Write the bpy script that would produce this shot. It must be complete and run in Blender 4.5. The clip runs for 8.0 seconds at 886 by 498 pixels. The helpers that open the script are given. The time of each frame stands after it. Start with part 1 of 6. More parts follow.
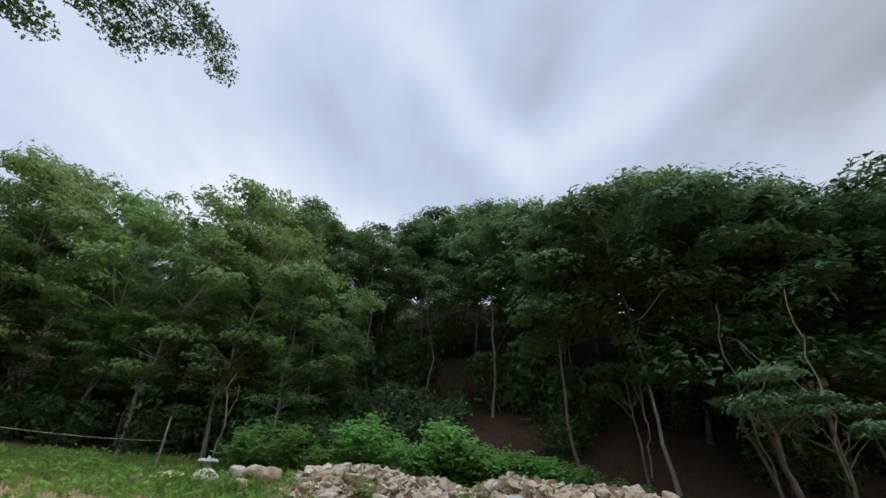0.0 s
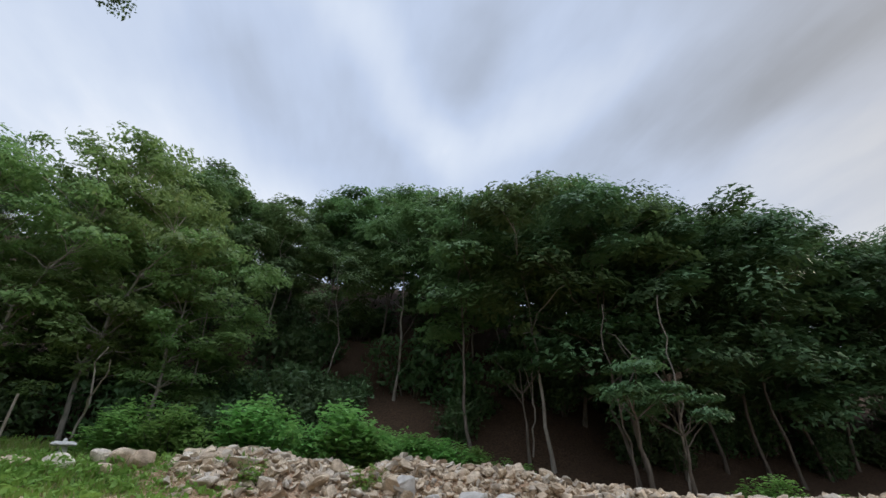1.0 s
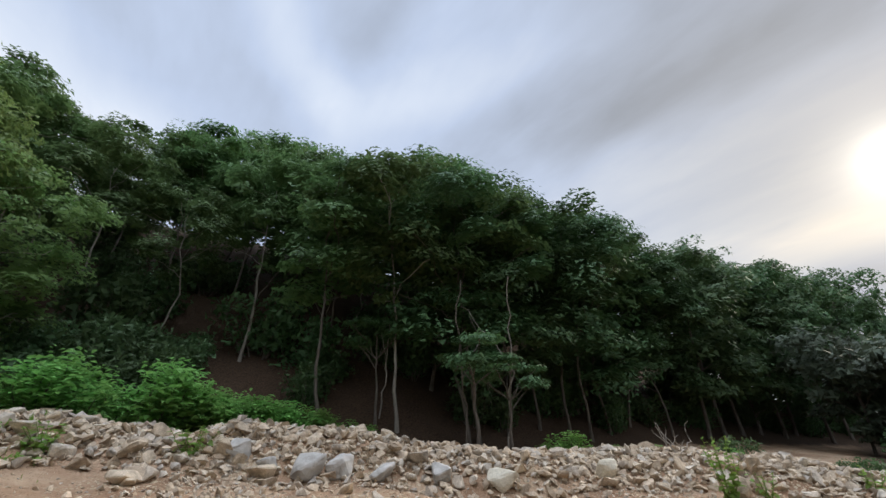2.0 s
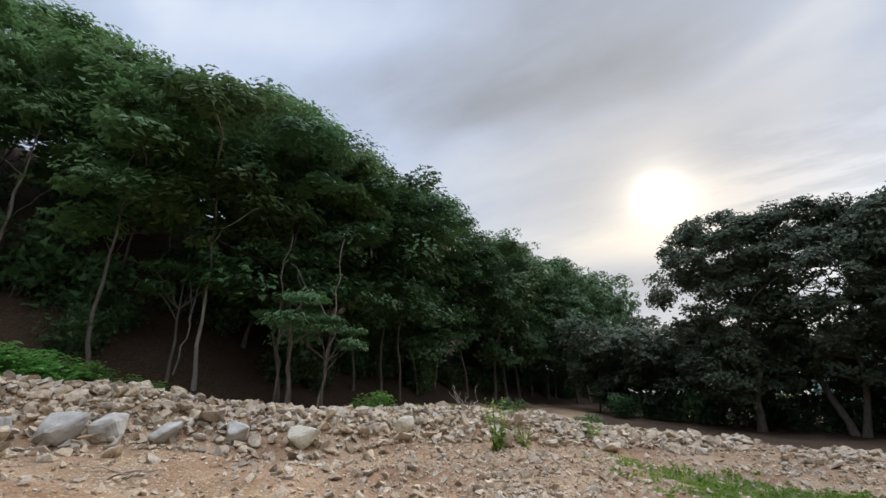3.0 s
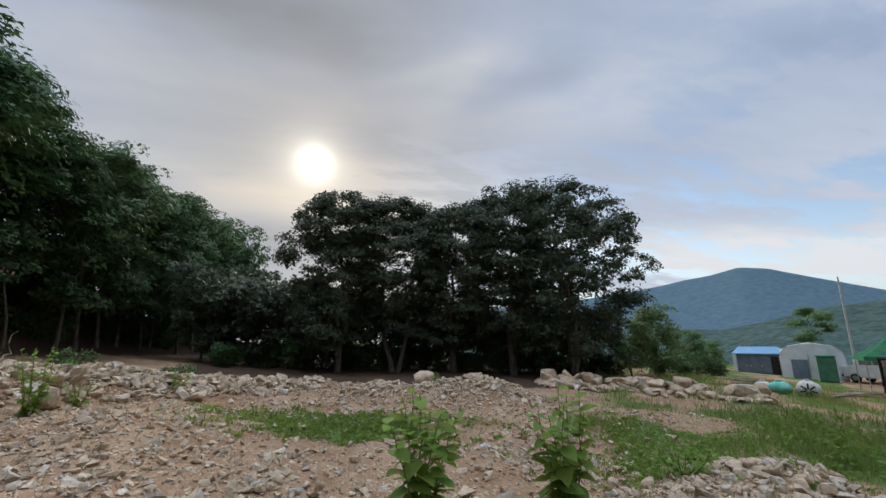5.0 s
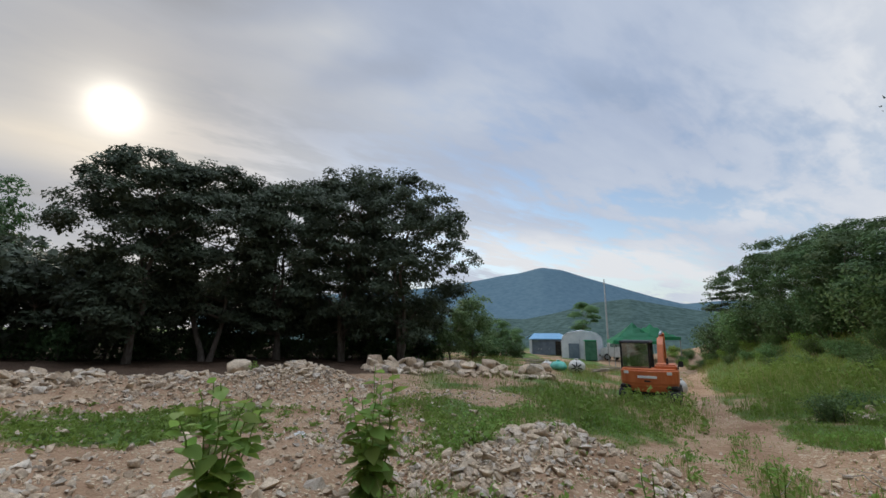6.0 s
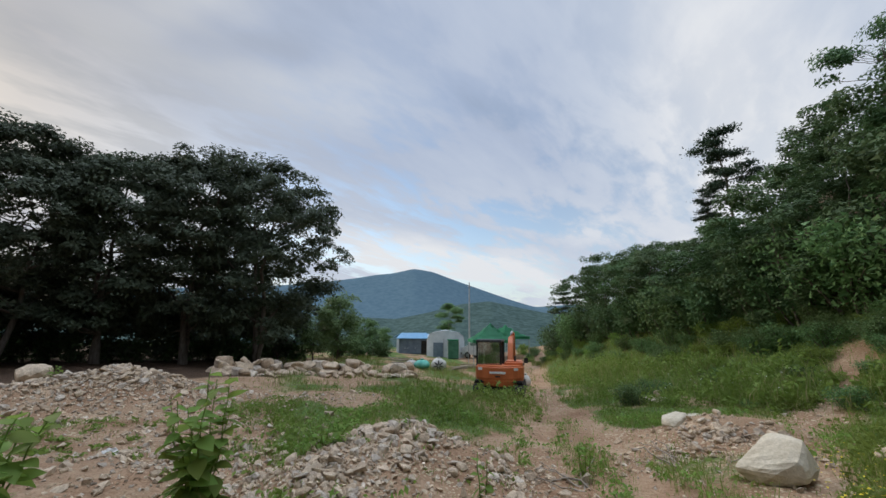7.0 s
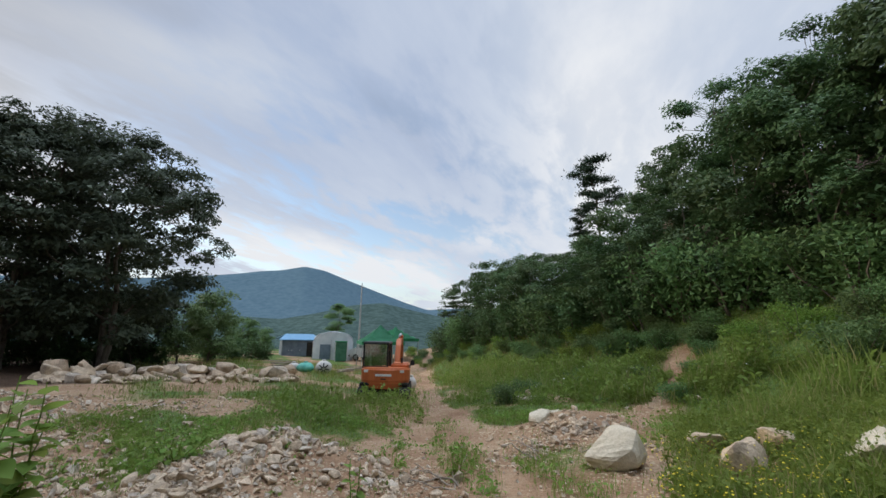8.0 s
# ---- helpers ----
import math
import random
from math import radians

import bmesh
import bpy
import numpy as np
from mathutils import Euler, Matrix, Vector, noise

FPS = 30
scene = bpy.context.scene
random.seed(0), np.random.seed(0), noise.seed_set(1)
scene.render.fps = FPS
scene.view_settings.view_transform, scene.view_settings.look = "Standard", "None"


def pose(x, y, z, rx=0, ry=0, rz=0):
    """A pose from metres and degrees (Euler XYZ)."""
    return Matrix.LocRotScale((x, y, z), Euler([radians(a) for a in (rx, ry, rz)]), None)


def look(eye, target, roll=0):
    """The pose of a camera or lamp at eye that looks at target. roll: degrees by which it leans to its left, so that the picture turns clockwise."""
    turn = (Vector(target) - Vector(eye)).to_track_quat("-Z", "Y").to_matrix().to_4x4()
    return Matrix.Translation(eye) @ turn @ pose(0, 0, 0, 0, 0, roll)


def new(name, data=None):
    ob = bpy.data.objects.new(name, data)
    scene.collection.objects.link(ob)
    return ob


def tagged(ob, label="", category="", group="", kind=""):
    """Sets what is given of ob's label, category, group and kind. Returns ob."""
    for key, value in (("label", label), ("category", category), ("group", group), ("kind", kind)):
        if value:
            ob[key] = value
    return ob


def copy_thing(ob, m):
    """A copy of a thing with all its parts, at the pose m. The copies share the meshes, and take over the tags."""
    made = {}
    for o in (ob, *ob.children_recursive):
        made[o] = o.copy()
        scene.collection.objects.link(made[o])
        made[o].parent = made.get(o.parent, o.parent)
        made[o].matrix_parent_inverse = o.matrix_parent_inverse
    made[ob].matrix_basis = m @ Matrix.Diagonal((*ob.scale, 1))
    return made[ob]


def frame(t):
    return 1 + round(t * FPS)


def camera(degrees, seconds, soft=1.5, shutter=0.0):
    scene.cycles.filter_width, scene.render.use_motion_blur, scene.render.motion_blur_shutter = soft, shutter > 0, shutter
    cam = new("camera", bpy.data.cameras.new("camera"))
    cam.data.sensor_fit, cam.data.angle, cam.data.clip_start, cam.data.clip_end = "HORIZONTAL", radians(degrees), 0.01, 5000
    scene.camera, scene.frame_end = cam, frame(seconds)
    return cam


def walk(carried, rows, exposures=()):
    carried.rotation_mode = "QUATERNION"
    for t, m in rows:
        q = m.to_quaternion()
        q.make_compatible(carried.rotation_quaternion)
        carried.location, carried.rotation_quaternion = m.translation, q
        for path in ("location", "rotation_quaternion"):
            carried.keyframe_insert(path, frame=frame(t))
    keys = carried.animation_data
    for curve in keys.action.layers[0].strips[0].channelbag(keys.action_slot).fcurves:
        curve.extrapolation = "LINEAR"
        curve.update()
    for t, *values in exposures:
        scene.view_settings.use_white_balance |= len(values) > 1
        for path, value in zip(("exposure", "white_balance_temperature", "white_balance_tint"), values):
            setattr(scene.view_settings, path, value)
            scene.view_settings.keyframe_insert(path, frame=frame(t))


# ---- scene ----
cam = camera(94.05, 8.0)
PATH = [
    (0.0, -0.007, 0.352, 1.612, 120.59, -1.33, -0.00),
    (0.5, 0.033, 0.345, 1.606, 120.00, -0.81, -5.75),
    (1.0, 0.077, 0.337, 1.606, 118.74, -0.30, -12.51),
    (2.5, 0.239, 0.255, 1.609, 111.41, 0.68, -42.60),
    (3.0, 0.288, 0.204, 1.606, 109.20, 0.12, -54.69),
    (3.5, 0.324, 0.140, 1.602, 107.47, -0.18, -66.73),
    (4.0, 0.340, 0.071, 1.604, 105.97, -0.15, -78.83),
    (4.5, 0.362, 0.015, 1.607, 104.31, 0.18, -91.08),
    (5.0, 0.355, -0.048, 1.600, 102.61, 0.12, -103.43),
    (6.5, 0.253, -0.214, 1.584, 100.70, -0.28, -135.39),
    (7.0, 0.198, -0.286, 1.583, 100.89, -0.47, -143.52),
    (7.5, 0.162, -0.341, 1.589, 101.22, -0.60, -151.23),
    (8.0, 0.130, -0.380, 1.588, 101.37, -1.17, -158.23),
]
walk(cam, [(t, pose(*p)) for t, *p in PATH], ((0.0, 0.34), (1.0, 0.32), (2.5, 0.37), (3.5, 0.33), (4.5, 0.14), (5.0, -0.04), (6.5, -0.04), (8.0, 0.08)))

EYE_Z = 1.6


def polar(az, r):
    """Plan place at a bearing (degrees clockwise from +y) and a distance."""
    a = radians(az)
    return r * math.sin(a), r * math.cos(a)


# ---- world, sun ----
SUN_AZ, SUN_EL = 85.0, 23.3
sun_dir = Vector((*polar(SUN_AZ, math.cos(radians(SUN_EL))), math.sin(radians(SUN_EL))))


class Nodes:
    """Short hand for building node trees."""

    def __init__(self, tree):
        self.t = tree
        tree.nodes.clear()

    def n(self, kind, inputs=None, **props):
        node = self.t.nodes.new(kind)
        if "operation" in props:
            node.operation = props["operation"]
        if "use_clamp" in props:
            node.use_clamp = props["use_clamp"]
        if "data_type" in props:
            node.data_type, node.blend_type = props["data_type"], props["blend_type"]
        if "layer_name" in props:
            node.layer_name = props["layer_name"]
        for key, value in (inputs or {}).items():
            self.put(node.inputs[key], value)
        return node

    def put(self, socket, value):
        if isinstance(value, bpy.types.NodeSocket):
            self.t.links.new(value, socket)
        else:
            socket.default_value = value

    def math(self, op, a, b=0.0, clamp=False):
        node = self.n("ShaderNodeMath", {0: a, 1: b}, operation=op, use_clamp=clamp)
        return node.outputs[0]

    def vmath(self, op, a, b=(0, 0, 0)):
        node = self.n("ShaderNodeVectorMath", {0: a, "Scale" if op == "SCALE" else 1: b}, operation=op)
        return node.outputs["Value"] if op == "DOT_PRODUCT" else node.outputs["Vector"]

    def mix(self, fac, a, b, blend="MIX"):
        node = self.n("ShaderNodeMix", data_type="RGBA", blend_type=blend)
        self.put(node.inputs[0], fac)
        self.put(node.inputs[6], a)
        self.put(node.inputs[7], b)
        return node.outputs[2]

    def ramp(self, fac, *stops):
        node = self.n("ShaderNodeValToRGB", {0: fac})
        els = node.color_ramp.elements
        while len(els) < len(stops):
            els.new(0.5)
        for el, (p, c) in zip(els, stops):
            el.position, el.color = p, (*c, 1) if isinstance(c, tuple) else (c, c, c, 1)
        return node.outputs[0]

    def noise(self, vec, scale, detail=4.0, rough=0.55, dist=0.0):
        return self.n("ShaderNodeTexNoise", {"Vector": vec, "Scale": scale, "Detail": detail, "Roughness": rough, "Distortion": dist}).outputs["Fac"]


def rgb(r, g, b):
    return (r, g, b, 1)


def build_world():
    world = bpy.data.worlds.new("overcast_sky")
    scene.world = world
    world.use_nodes = True
    k = Nodes(world.node_tree)
    d = k.n("ShaderNodeTexCoord").outputs["Generated"]
    sky_node = k.n("ShaderNodeTexSky")
    sky_node.sky_type, sky_node.sun_disc = "NISHITA", False
    sky_node.sun_elevation, sky_node.sun_rotation = radians(SUN_EL), radians(SUN_AZ)
    sky_node.air_density, sky_node.dust_density = 1.0, 0.7
    sky = sky_node.outputs[0]
    blue = k.vmath("SCALE", sky, 0.17)
    z = k.n("ShaderNodeSeparateXYZ", {0: d}).outputs
    # the cloud layer is a flat sheet high above
    h = k.math("ADD", k.math("MAXIMUM", z[2], 0.0), 0.12)
    sheet = k.n("ShaderNodeCombineXYZ", {0: k.math("DIVIDE", z[0], h), 1: k.math("DIVIDE", z[1], h)}).outputs[0]
    turned = k.n("ShaderNodeMapping", {"Vector": sheet, "Rotation": (0, 0, radians(28)), "Scale": (1.0, 0.42, 1.0)}).outputs[0]
    big = k.noise(turned, 0.62, 2.0, 0.45, 0.5)
    mid = k.noise(turned, 2.6, 5.0, 0.55, 0.4)
    fine = k.noise(turned, 9.0, 4.0, 0.6, 0.3)
    dens = k.math("ADD", k.math("MULTIPLY", big, 0.78), k.math("ADD", k.math("MULTIPLY", mid, 0.16), k.math("MULTIPLY", fine, 0.06)))
    bent = k.vmath("ADD", sheet, k.vmath("MULTIPLY", k.n("ShaderNodeTexNoise", {"Vector": sheet, "Scale": 2.2, "Detail": 3.0}).outputs["Color"], (0.22, 0.22, 0.0)))

    def streak(p0, p1, width, gain):
        """A long soft cloud streak from p0 to p1 on the sheet."""
        p0, p1 = Vector((p0[0] + 0.11, p0[1] + 0.11, 0)), Vector((p1[0] + 0.11, p1[1] + 0.11, 0))
        way = (p1 - p0).normalized()
        rel = k.vmath("SUBTRACT", bent, tuple(p0))
        off = k.math("DIVIDE", k.vmath("DOT_PRODUCT", rel, (-way.y, way.x, 0)), width)
        along = k.math("DIVIDE", k.vmath("DOT_PRODUCT", rel, tuple(way)), (p1 - p0).length)
        ends = k.math("MULTIPLY", k.ramp(along, (0.0, 0.0), (0.3, 1.0)), k.ramp(along, (0.75, 1.0), (1.0, 0.0)))
        return k.math("MULTIPLY", k.math("POWER", 2.718, k.math("MULTIPLY", k.math("MULTIPLY", off, off), -1.0)), k.math("MULTIPLY", ends, gain))

    for args in (((-0.22, 0.30), (0.30, 1.15), 0.085, 0.10), ((0.72, 0.25), (0.22, 1.05), 0.11, 0.09), ((0.25, 0.35), (0.18, 0.85), 0.10, -0.07), ((-0.45, 0.5), (-0.2, 1.2), 0.16, -0.07),
                 ((0.85, 0.85), (1.15, -0.2), 0.15, -0.085), ((1.25, 0.0), (0.95, -0.55), 0.06, 0.05), ((1.45, -0.25), (0.9, -0.75), 0.08, -0.07), ((1.8, -0.2), (0.6, -0.5), 0.12, 0.05), ((2.0, -0.45), (0.4, -1.05), 0.3, 0.06)):
        dens = k.math("ADD", dens, streak(*args))
    valley = k.math("POWER", k.math("MAXIMUM", k.vmath("DOT_PRODUCT", d, (0.57, -0.77, 0.28)), 0.0), 2.0)
    dens = k.math("ADD", dens, k.math("MULTIPLY", valley, 0.03))
    cloud = k.ramp(dens, (0.32, (0.29, 0.33, 0.405)), (0.44, (0.43, 0.505, 0.655)), (0.53, (0.555, 0.62, 0.735)), (0.64, (0.79, 0.81, 0.845)))
    # open gaps of blue lie between the clouds
    over_valley = k.math("POWER", k.math("MAXIMUM", k.vmath("DOT_PRODUCT", d, (0.57, -0.77, 0.28)), 0.0), 5.0)
    gap = k.math("MULTIPLY", k.ramp(k.math("ADD", k.math("MULTIPLY", mid, 0.7), k.math("MULTIPLY", fine, 0.3)), (0.44, 1.0), (0.54, 0.0)), k.math("MULTIPLY", over_valley, k.ramp(z[2], (0.30, 0.85), (0.55, 0.2))))
    body = k.mix(gap, cloud, blue)
    low = k.ramp(z[2], (0.0, 1.0), (0.20, 0.0))
    body = k.mix(k.math("MULTIPLY", low, 0.55), body, rgb(0.72, 0.755, 0.80))
    # unseen bright patch round the zenith, added to light ground and foliage
    zenith_fill = k.math("ADD", 1.0, k.math("MULTIPLY", k.ramp(z[2], (0.895, 0.0), (1.0, 1.0)), 10.0))
    body = k.mix(1.0, body, k.n("ShaderNodeCombineXYZ", {0: zenith_fill, 1: zenith_fill, 2: zenith_fill}).outputs[0], "MULTIPLY")
    # the veiled sun shines through the cloud
    c = k.math("MAXIMUM", k.vmath("DOT_PRODUCT", d, tuple(sun_dir)), 0.0)
    body = k.mix(k.math("POWER", c, 8.0), body, k.mix(1.0, body, rgb(0.85, 0.77, 0.67), "MULTIPLY"))
    wide = k.math("MULTIPLY", k.math("POWER", c, 9.0), 0.085)
    near = k.math("MULTIPLY", k.math("POWER", c, 110.0), 0.17)
    core = k.math("ADD", k.math("MULTIPLY", k.math("POWER", c, 1900.0), 1.5), k.math("MULTIPLY", k.math("POWER", c, 420.0), 0.42))
    lit = k.math("ADD", 0.35, k.math("MULTIPLY", dens, 1.2))
    halo = k.math("MULTIPLY", k.math("ADD", wide, near), lit)
    disc = k.math("MULTIPLY", core, k.math("ADD", 0.3, dens))
    glow = k.n("ShaderNodeCombineXYZ", {0: k.math("ADD", halo, disc), 1: k.math("ADD", k.math("MULTIPLY", halo, 0.77), k.math("MULTIPLY", disc, 0.93)), 2: k.math("ADD", k.math("MULTIPLY", halo, 0.42), k.math("MULTIPLY", disc, 0.8))}).outputs[0]
    total = k.vmath("ADD", body, glow)
    bg = k.n("ShaderNodeBackground", {"Color": total, "Strength": 1.0})
    out = k.n("ShaderNodeOutputWorld", {"Surface": bg.outputs[0]})
    return world


build_world()
sun = new("sun", bpy.data.lights.new("sun", "SUN"))
sun.data.energy, sun.data.angle, sun.data.color = 2.1, radians(14), (1.0, 0.9, 0.76)
sun.matrix_world = look(tuple(sun_dir * 100), (0, 0, 0))


# ---- materials ----
def material(name, colour_of, rough=0.8, metal=0.0, bump=None, strength=0.3, depth=0.02, translucent=0.0, spec=0.3):
    """colour_of and bump are functions of (Nodes, position socket) that give a socket or a value."""
    m = bpy.data.materials.new(name)
    m.use_nodes = True
    k = Nodes(m.node_tree)
    pos = k.n("ShaderNodeTexCoord").outputs["Object"]
    col = colour_of(k, pos)
    s = k.n("ShaderNodeBsdfPrincipled", {"Base Color": col, "Roughness": rough, "Metallic": metal, "Specular IOR Level": spec})
    if bump:
        b = k.n("ShaderNodeBump", {"Height": bump(k, pos), "Strength": strength, "Distance": depth})
        k.put(s.inputs["Normal"], b.outputs[0])
    shader = s.outputs[0]
    if translucent:
        t = k.n("ShaderNodeBsdfTranslucent", {"Color": col})
        shader = k.n("ShaderNodeMixShader", {0: translucent, 1: shader, 2: t.outputs[0]}).outputs[0]
    k.n("ShaderNodeOutputMaterial", {"Surface": shader})
    return m


def leaf_material(name, dark, light, trans=0.3, rough=0.6, dry=0.0):
    def colour(k, pos):
        isl = k.n("ShaderNodeNewGeometry").outputs["Random Per Island"]
        ob = k.n("ShaderNodeObjectInfo").outputs["Random"]
        v = k.math("ADD", k.math("MULTIPLY", isl, 0.55), k.math("MULTIPLY", k.noise(pos, 0.7, 2.0), 0.45))
        col = k.mix(v, rgb(*dark), rgb(*light))
        if dry:
            col = k.mix(k.ramp(isl, (1 - dry, 0.0), (1.02 - dry, 0.85)), col, rgb(0.40, 0.33, 0.17))
        return k.n("ShaderNodeHueSaturation", {"Hue": k.math("ADD", 0.475, k.math("MULTIPLY", ob, 0.04)), "Saturation": 0.95,
                                               "Value": k.math("ADD", 0.8, k.math("MULTIPLY", ob, 0.4)), "Color": col}).outputs[0]
    return material(name, colour, rough, translucent=trans, spec=0.22)


def rock_colour(k, pos):
    ob = k.n("ShaderNodeObjectInfo").outputs["Random"]
    isl = k.n("ShaderNodeNewGeometry").outputs["Random Per Island"]
    v = k.math("FRACT", k.math("ADD", ob, isl))
    base = k.ramp(v, (0.0, (0.42, 0.31, 0.205)), (0.35, (0.62, 0.49, 0.345)), (0.62, (0.56, 0.43, 0.30)), (0.82, (0.47, 0.40, 0.32)), (1.0, (0.70, 0.595, 0.46)))
    stain = k.ramp(k.noise(pos, 3.0, 5.0, 0.65), (0.35, 0.6), (0.65, 1.15))
    col = k.mix(1.0, base, stain, "MULTIPLY")
    grain = k.ramp(k.noise(pos, 38.0, 3.0, 0.7), (0.3, 0.68), (0.7, 1.2))
    return k.mix(1.0, col, grain, "MULTIPLY")


def rock_relief(k, pos):
    return k.math("ADD", k.noise(pos, 7.0, 6.0, 0.6), k.math("MULTIPLY", k.noise(pos, 45.0, 3.0), 0.3))


def pale_rock_colour(k, pos):
    base = k.ramp(k.noise(pos, 2.0, 5.0, 0.6), (0.3, (0.50, 0.43, 0.31)), (0.7, (0.68, 0.61, 0.48)))
    grain = k.ramp(k.noise(pos, 30.0, 4.0, 0.7), (0.3, 0.78), (0.7, 1.1))
    return k.mix(1.0, base, grain, "MULTIPLY")


def bark_colour(k, pos):
    v = k.noise(k.vmath("MULTIPLY", pos, (6, 6, 1.2)), 2.0, 5.0, 0.6)
    return k.ramp(v, (0.3, (0.07, 0.055, 0.042)), (0.7, (0.19, 0.16, 0.13)))


def pale_bark_colour(k, pos):
    v = k.noise(k.vmath("MULTIPLY", pos, (6, 6, 1.5)), 2.0, 5.0, 0.6)
    return k.ramp(v, (0.3, (0.17, 0.145, 0.12)), (0.7, (0.36, 0.32, 0.27)))


def ground_colour(k, pos):
    attr = k.n("ShaderNodeVertexColor", layer_name="cover").outputs["Color"]
    parts = k.n("ShaderNodeSeparateColor", {0: attr}).outputs
    n1 = k.noise(pos, 0.9, 5.0, 0.6)
    n2 = k.noise(pos, 14.0, 5.0, 0.7)
    soil = k.ramp(n1, (0.3, (0.225, 0.128, 0.072)), (0.5, (0.31, 0.195, 0.117)), (0.7, (0.41, 0.285, 0.18)))
    stony = k.ramp(k.noise(pos, 0.55, 3.0, 0.6), (0.42, 0.12), (0.58, 1.0))
    for scale, cut, share in ((9.0, 0.34, 0.42), (24.0, 0.40, 0.55)):
        vor = k.n("ShaderNodeTexVoronoi", {"Vector": k.vmath("ADD", pos, k.vmath("SCALE", k.n("ShaderNodeTexNoise", {"Vector": pos, "Scale": scale * 1.5}).outputs["Color"], 0.35 / scale)), "Scale": scale})
        pick = k.n("ShaderNodeSeparateColor", {0: vor.outputs["Color"]}).outputs
        inside = k.ramp(vor.outputs["Distance"], (cut - 0.06, 1.0), (cut + 0.04, 0.0))
        stone = k.ramp(pick[1], (0.0, (0.33, 0.26, 0.165)), (0.5, (0.50, 0.40, 0.255)), (1.0, (0.60, 0.51, 0.36)))
        soil = k.mix(k.math("MULTIPLY", k.math("MULTIPLY", inside, stony), k.ramp(pick[0], (1 - share, 0.0), (1.02 - share, 0.9))), soil, stone)
    green = k.ramp(n2, (0.3, (0.062, 0.108, 0.026)), (0.7, (0.13, 0.19, 0.052)))
    # leaf litter, its brown darkened to hold the shade of the wood as well
    litter = k.ramp(n2, (0.3, (0.035, 0.024, 0.016)), (0.7, (0.115, 0.07, 0.043)))
    edge = k.math("SUBTRACT", k.math("MULTIPLY", n2, 0.9), 0.45)
    g = k.ramp(k.math("ADD", parts[0], edge), (0.38, 0.0), (0.62, 1.0))
    f = k.ramp(k.math("ADD", parts[1], edge), (0.3, 0.0), (0.7, 1.0))
    return k.mix(g, k.mix(f, soil, litter), green)


def ground_relief(k, pos):
    vor = k.n("ShaderNodeTexVoronoi", {"Vector": pos, "Scale": 13.0}).outputs["Distance"]
    fine = k.n("ShaderNodeTexVoronoi", {"Vector": pos, "Scale": 30.0}).outputs["Distance"]
    return k.math("ADD", k.noise(pos, 5.0, 6.0, 0.65), k.math("ADD", k.math("MULTIPLY", vor, -0.5), k.math("MULTIPLY", fine, -0.25)))


def mottled(a, b, scale=3.0, lo=0.35, hi=0.65):
    def colour(k, pos):
        return k.ramp(k.noise(pos, scale, 5.0, 0.62), (lo, a), (hi, b))
    return colour


GREY_ROCK = material("grey_stone", mottled((0.34, 0.31, 0.27), (0.53, 0.49, 0.435), 4.0), 0.88, bump=rock_relief, strength=0.55, depth=0.03)
ROCK = material("rubble_stone", rock_colour, 0.88, bump=rock_relief, strength=0.55, depth=0.03)
PALE_ROCK = material("pale_stone", pale_rock_colour, 0.85, bump=rock_relief, strength=0.5, depth=0.03)
BARK = material("bark", bark_colour, 0.9, bump=lambda k, p: k.noise(k.vmath("MULTIPLY", p, (9, 9, 1.5)), 3.0), strength=0.5)
PALE_BARK = material("pale_bark", pale_bark_colour, 0.9, bump=lambda k, p: k.noise(k.vmath("MULTIPLY", p, (9, 9, 1.5)), 3.0), strength=0.5)
GROUND = material("soil", ground_colour, 0.95, bump=ground_relief, strength=1.0, depth=0.06, spec=0.15)
LEAF = leaf_material("forest_leaf", (0.076, 0.15, 0.05), (0.165, 0.265, 0.09), 0.36)
# darker copy of the forest leaf, with the wood's shade put into its colour
LEAF_DARK = leaf_material("shade_toned_leaf", (0.047, 0.098, 0.036), (0.105, 0.18, 0.064), 0.28)
LEAF_LIGHT = leaf_material("light_leaf", (0.105, 0.185, 0.05), (0.22, 0.32, 0.095), 0.48)
LEAF_BUSH = leaf_material("bush_leaf", (0.10, 0.25, 0.046), (0.22, 0.42, 0.09), 0.45)
# backlit darkness of the oaks and copse is put into this grey-green
LEAF_OAK = leaf_material("backlit_oak_leaf", (0.05, 0.066, 0.04), (0.10, 0.125, 0.072), 0.22)
LEAF_PINE = leaf_material("pine_needle", (0.025, 0.045, 0.027), (0.05, 0.08, 0.042), 0.15)
LEAF_WEED = leaf_material("weed_leaf", (0.118, 0.215, 0.03), (0.245, 0.365, 0.065), 0.48)
LEAF_PLANT = leaf_material("weed_broad_leaf", (0.13, 0.235, 0.036), (0.25, 0.38, 0.075), 0.55)
GRASS = leaf_material("grass_blade", (0.135, 0.205, 0.03), (0.28, 0.36, 0.075), 0.42, dry=0.24)
DRY = material("dry_wood", mottled((0.22, 0.18, 0.14), (0.36, 0.31, 0.25), 6.0), 0.9)
# distance haze is mixed into the blue-grey base colours of both ridges
MOUNTAIN = material("haze_blue_mountain", mottled((0.075, 0.125, 0.155), (0.105, 0.16, 0.19), 0.045, 0.35, 0.65), 1.0, spec=0.0)
FOOTHILL = material("haze_grey_foothill", mottled((0.042, 0.068, 0.062), (0.08, 0.118, 0.105), 0.11, 0.38, 0.62), 1.0, spec=0.0)
ORANGE = material("orange_paint", mottled((0.50, 0.13, 0.045), (0.60, 0.175, 0.06), 2.5), 0.45)
BLACK_PAINT = material("black_steel", mottled((0.018, 0.018, 0.019), (0.04, 0.04, 0.042), 5.0), 0.5)
